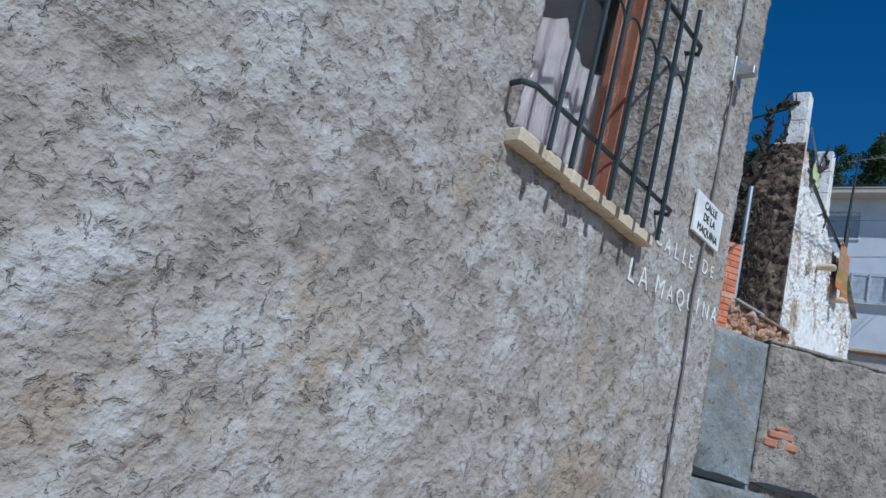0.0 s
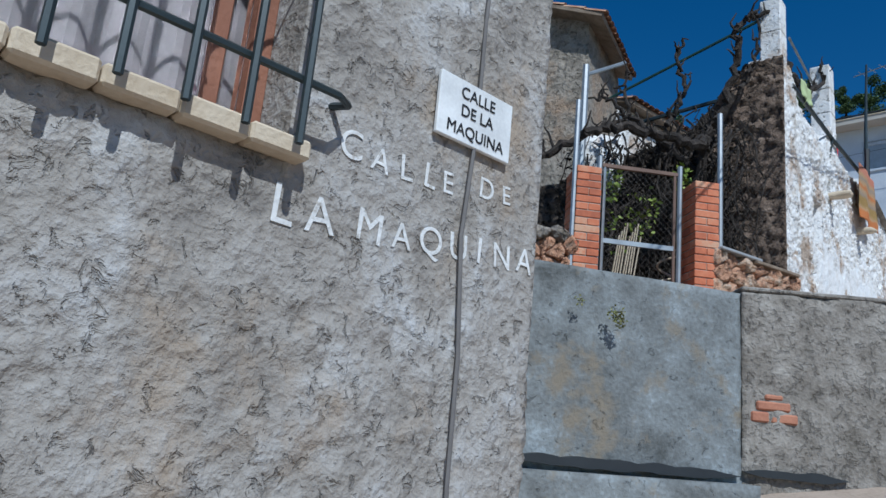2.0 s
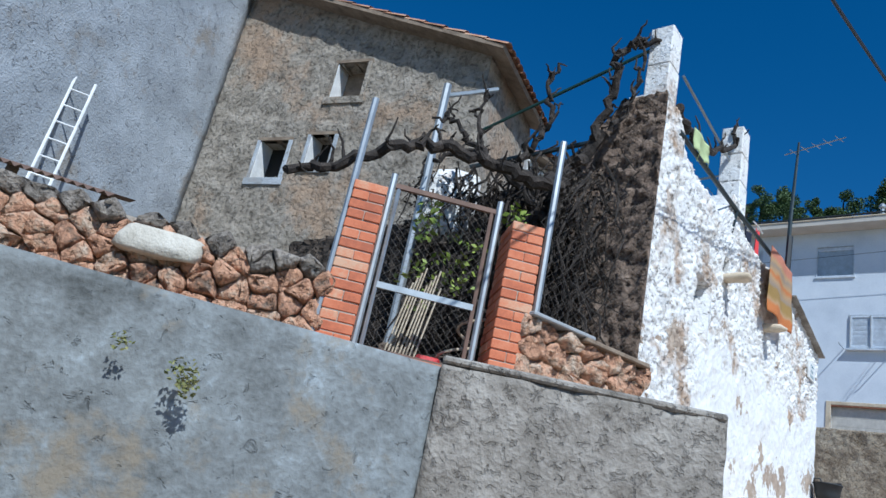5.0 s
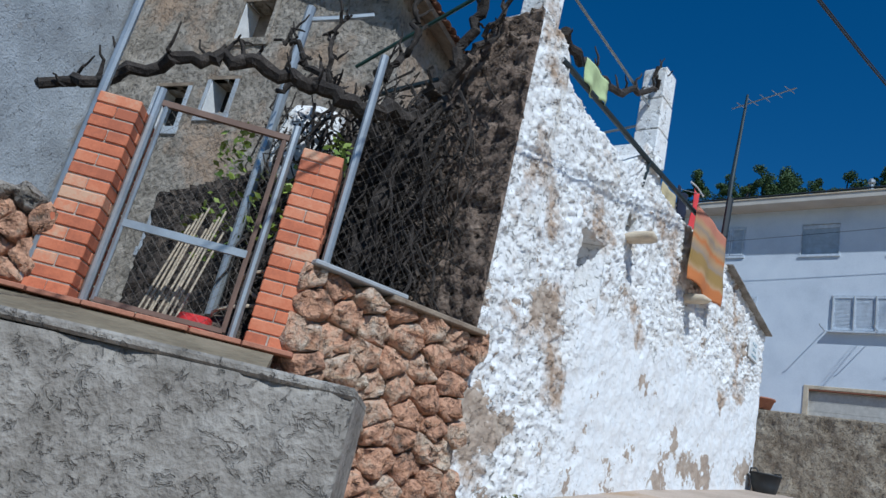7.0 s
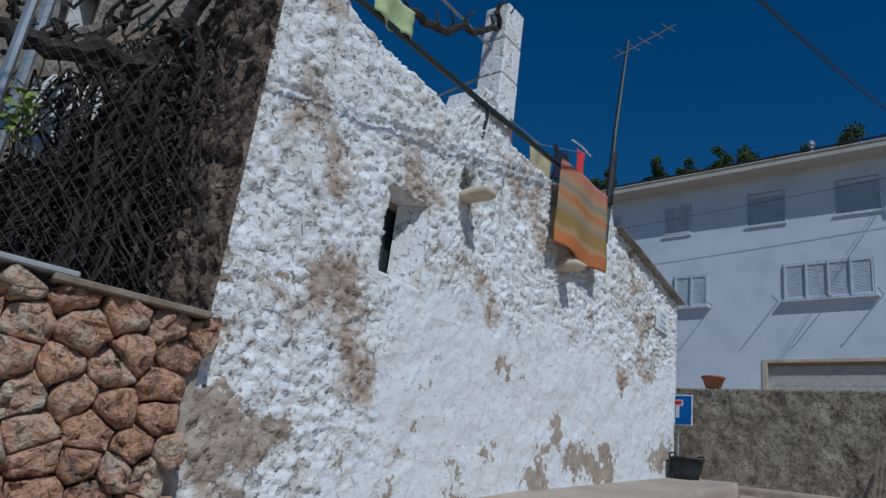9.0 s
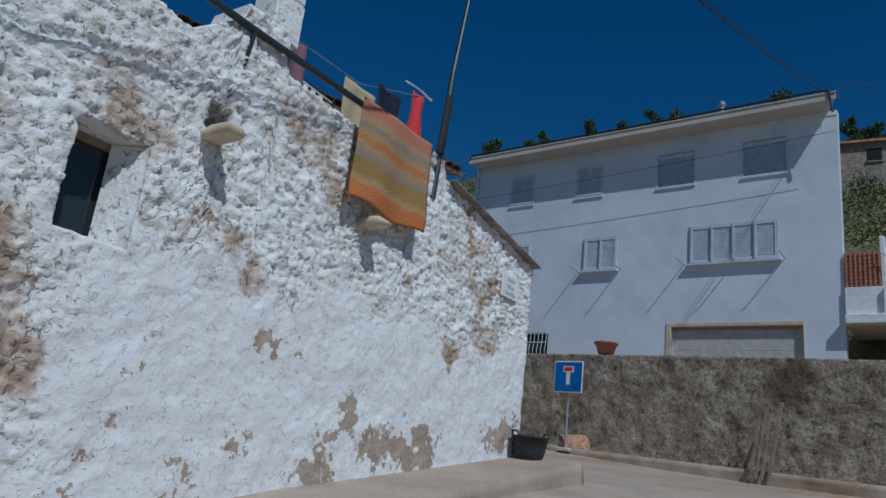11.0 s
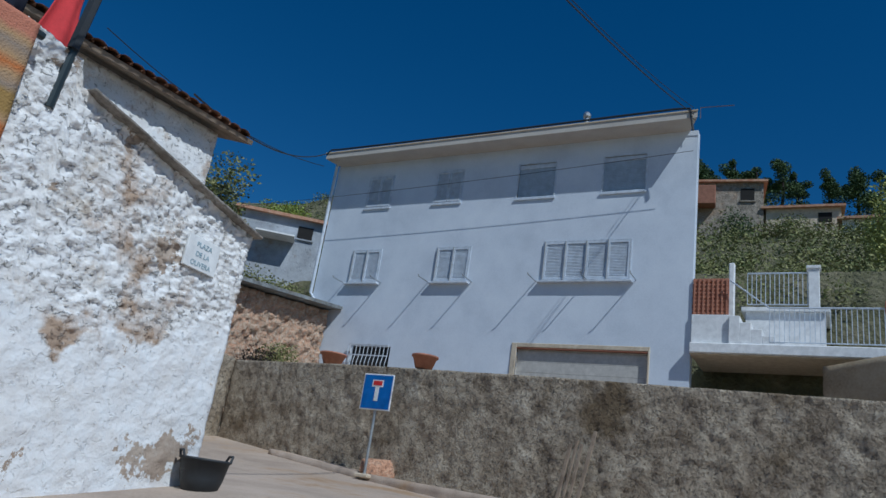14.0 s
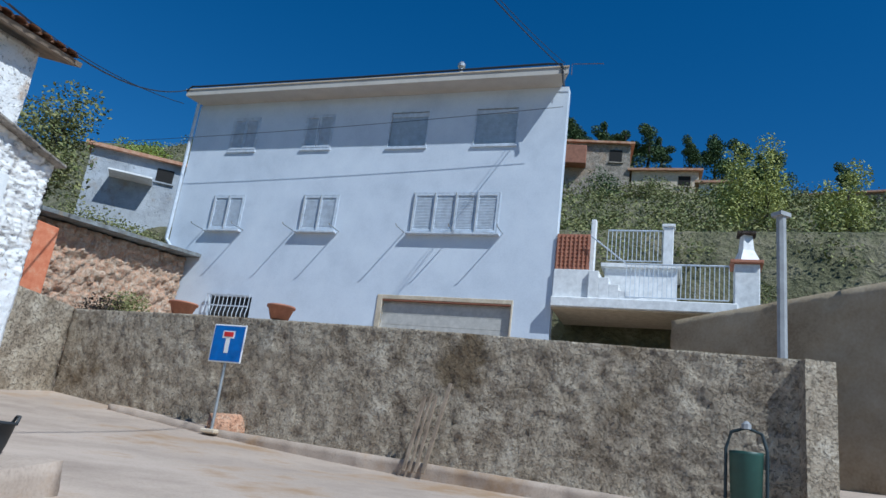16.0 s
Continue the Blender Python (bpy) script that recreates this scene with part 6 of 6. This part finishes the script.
rnd = random.Random(5)
PINES = []
for v in range(4):
    bl = [((rnd.uniform(-.16, .16), rnd.uniform(-.16, .16), 0.24 + 0.13 * k), (rnd.uniform(.14, .26) * (1.1 - .1 * k), rnd.uniform(.14, .26) * (1.1 - .1 * k), rnd.uniform(.10, .15))) for k in range(6)]
    bl += [((rnd.uniform(-.2, .2), rnd.uniform(-.2, .2), rnd.uniform(.4, .7)), (.14, .14, .08)) for _ in range(3)]
    x, y = ((41.6, 60.2), (44.2, 58.6), (47.2, 56.5), (51.2, 53.0))[v]
    PINES.append(tree("pine_tree", (x, y, land(x, y) - 0.2), 3.9 + 0.3 * v, bl, 520, 0.019, M_PINE, "dark green Aleppo pine on the hillside", 0.14))
spots = [(31.6, 71, 5.5), (26, 72.8, 5), (28.5, 72, 4), (41.5, 66.2, 6.5), (33.6, 68.3, 5), (36, 68, 4.5), (38, 67, 5), (40.8, 64.5, 5.5), (44, 63, 5), (48.5, 56.5, 5), (53, 52.5, 5.5), (49.8, 54, 4.5), (10.8, 48.9, 4), (47, 60, 5), (55, 50, 5), (58, 46, 4), (51.8, 37.2, 5), (21, 74, 5), (17, 75, 5), (34.5, 72, 5.5), (30, 70, 4.5), (57, 54, 6), (45.5, 57.5, 4.6), (62, 43, 5)]
for k, (x, y, h) in enumerate(spots):
    copy_thing(PINES[k % 4], Matrix.Translation((x, y, land(x, y) - 0.2)) @ pose(0, 0, 0, 0, 0, 77 * k) @ Matrix.Scale(h / (5.5 if x > 44 else 4.4), 4))
tree("green_tree", (8.9, 42.8, land(8.9, 42.8)), 4.2, [((rnd.uniform(-.2, .2), rnd.uniform(-.2, .2), rnd.uniform(.5, .9)), (.2, .2, .14)) for _ in range(9)], 420, 0.014, M_LEAF, "bright green young pine above the roofs", 0.1)
tree("green_tree", (6.6, 34.5, 9.0), 6.0, [((rnd.uniform(-.18, .2), rnd.uniform(-.2, .2), rnd.uniform(.45, .95)), (.18, .18, .13)) for _ in range(12)], 420, 0.012, M_SCRUB, "leafy green tree between the houses", 0.1)
tree("willow_tree", (32.3, 29.6, land(32.3, 29.6) - 1.2), 4.9, [((rnd.uniform(-.26, .26), rnd.uniform(-.26, .26), rnd.uniform(.3, .92)), (.14, .14, .2)) for _ in range(16)], 520, 0.012, M_OLIVE, "feathery yellow-green willow behind the terrace", 0.12)
tree("willow_tree", (34.6, 27.6, land(34.6, 27.6) - 1.6), 4.0, [((rnd.uniform(-.26, .26), rnd.uniform(-.26, .26), rnd.uniform(.3, .9)), (.15, .15, .2)) for _ in range(12)], 520, 0.014, M_OLIVE, "smaller feathery yellow-green willow", 0.1)
for x, y, z, s, mat in ((9.2, 33.6, 10.0, 1.2, M_SCRUB), (8.0, 32.2, 9.7, 1.0, M_SCRUB), (10.6, 34.6, 10.2, 0.9, M_SCRUB), (9.3, 30.2, 7.2, 0.9, M_BARK), (10.2, 31.2, 7.4, 0.9, M_SCRUB), (27.5, 27.8, 12.0, 1.2, M_SCRUB), (29.5, 24.6, 11.0, 1.5, M_PINE), (31.5, 23.0, 10.5, 1.4, M_SCRUB), (28, 30.5, 13.5, 1.3, M_LEAF), (26, 24, 9.5, 1.0, M_SCRUB), (35, 40, 20.5, 1.5, M_SCRUB), (37, 38, 20, 1.3, M_SCRUB), (41, 39, 21, 1.5, M_SCRUB), (33, 42, 20.5, 1.4, M_PINE)):
    bush("bush", (x, y, z), [((rnd.uniform(-.6, .6) * s, rnd.uniform(-.6, .6) * s, rnd.uniform(-.3, .4) * s), (.6 * s, .6 * s, .45 * s)) for _ in range(5)], 420, 0.04 * s, mat, "unkempt shrub on the bank", "bush")
bm = leaf_cloud([((x, y, land(x, y) + 0.25), (rnd.uniform(.5, 1.6), rnd.uniform(.5, 1.6), rnd.uniform(.3, .7))) for x, y in [(rnd.uniform(-5, 75), rnd.uniform(30, 85)) for _ in range(1100)] if 0.70 * x + 0.71 * y > 38], 90, 0.09, 8)
bank = leaf_cloud([((x, y, land(x, y) + 0.3), (rnd.uniform(.5, 1.3), rnd.uniform(.5, 1.3), rnd.uniform(.4, 1.0))) for x, y in [(rnd.uniform(20, 42), rnd.uniform(16, 42)) for _ in range(330)] if 35 < 0.70 * x + 0.71 * y < 58 and x > 22], 130, 0.06, 12)
tagged(link("bank_scrub", bank, M_SCRUB), "dense green scrub on the bank behind the terrace", "scrub", kind="stuff")
tagged(link("hillside_scrub", bm, M_SCRUB), "low dry scrub scattered over the hillside", "scrub", kind="stuff")


def hill_house(at, turn, w, d, h, mat, label, roof_mat=M_TILE):

    hse = thing("hill_house", pose(at[0], at[1], at[2], 0, 0, turn), label, "house", "hillside houses")
    part("wall", boxes(((-w / 2, 0, -4), (w / 2, d, h))), mat, hse)
    bm = bmesh.new()
    box(bm, (-w / 2 - .25, -.3, h), (w / 2 + .25, d + .3, h + 0.14))
    for v in bm.verts:
        v.co.z += 0.12 * v.co.y
    part("roof", bm, roof_mat, hse)
    win = part("window", boxes(((w * 0.2, -0.03, h * 0.4), (w * 0.38, 0.02, h * 0.8))), M_UNLIT, hse)
    part("sill", boxes(((w * 0.18, -0.1, h * 0.36), (w * 0.40, 0.02, h * 0.4))), mat, win)
    return hse


hh = hill_house((9.1, 41.0, 13.9), -2, 3.8, 4, 1.5, M_BLUISH, "low grey hut with a mossy tile roof")
part("awning", boxes(((-1.0, -1.0, 0.35), (0.7, 0, 0.42))), M_WHITEPAINT, hh, "white awning")
h1 = hill_house((35.3, 46.4, 23.8), -33, 4.4, 5, 2.1, M_HOUSE, "stone house with an orange balcony on the hillside")
part("balcony", boxes(((-2.1, -0.8, 0.3), (-0.6, 0, 1.6)), bevel=0.05), M_BROWNWOOD, h1)
hill_house((38.9, 43.9, 22.4), -39, 4.1, 4, 1.7, M_CREAM, "low ochre house on the hillside")
hill_house((39.1, 39.8, 20.0), -42, 1.6, 2, 2.0, M_WHITE, "patchy whitewashed shed on the hillside")
hill_house((57.6, 46.2, 26.0), -50, 6.0, 5, 2.2, M_HOUSE, "distant stone house on the ridge")
hill_house((62, 40, 24.0), -58, 6.0, 5, 2.4, M_WHITE, "distant pale house on the ridge")
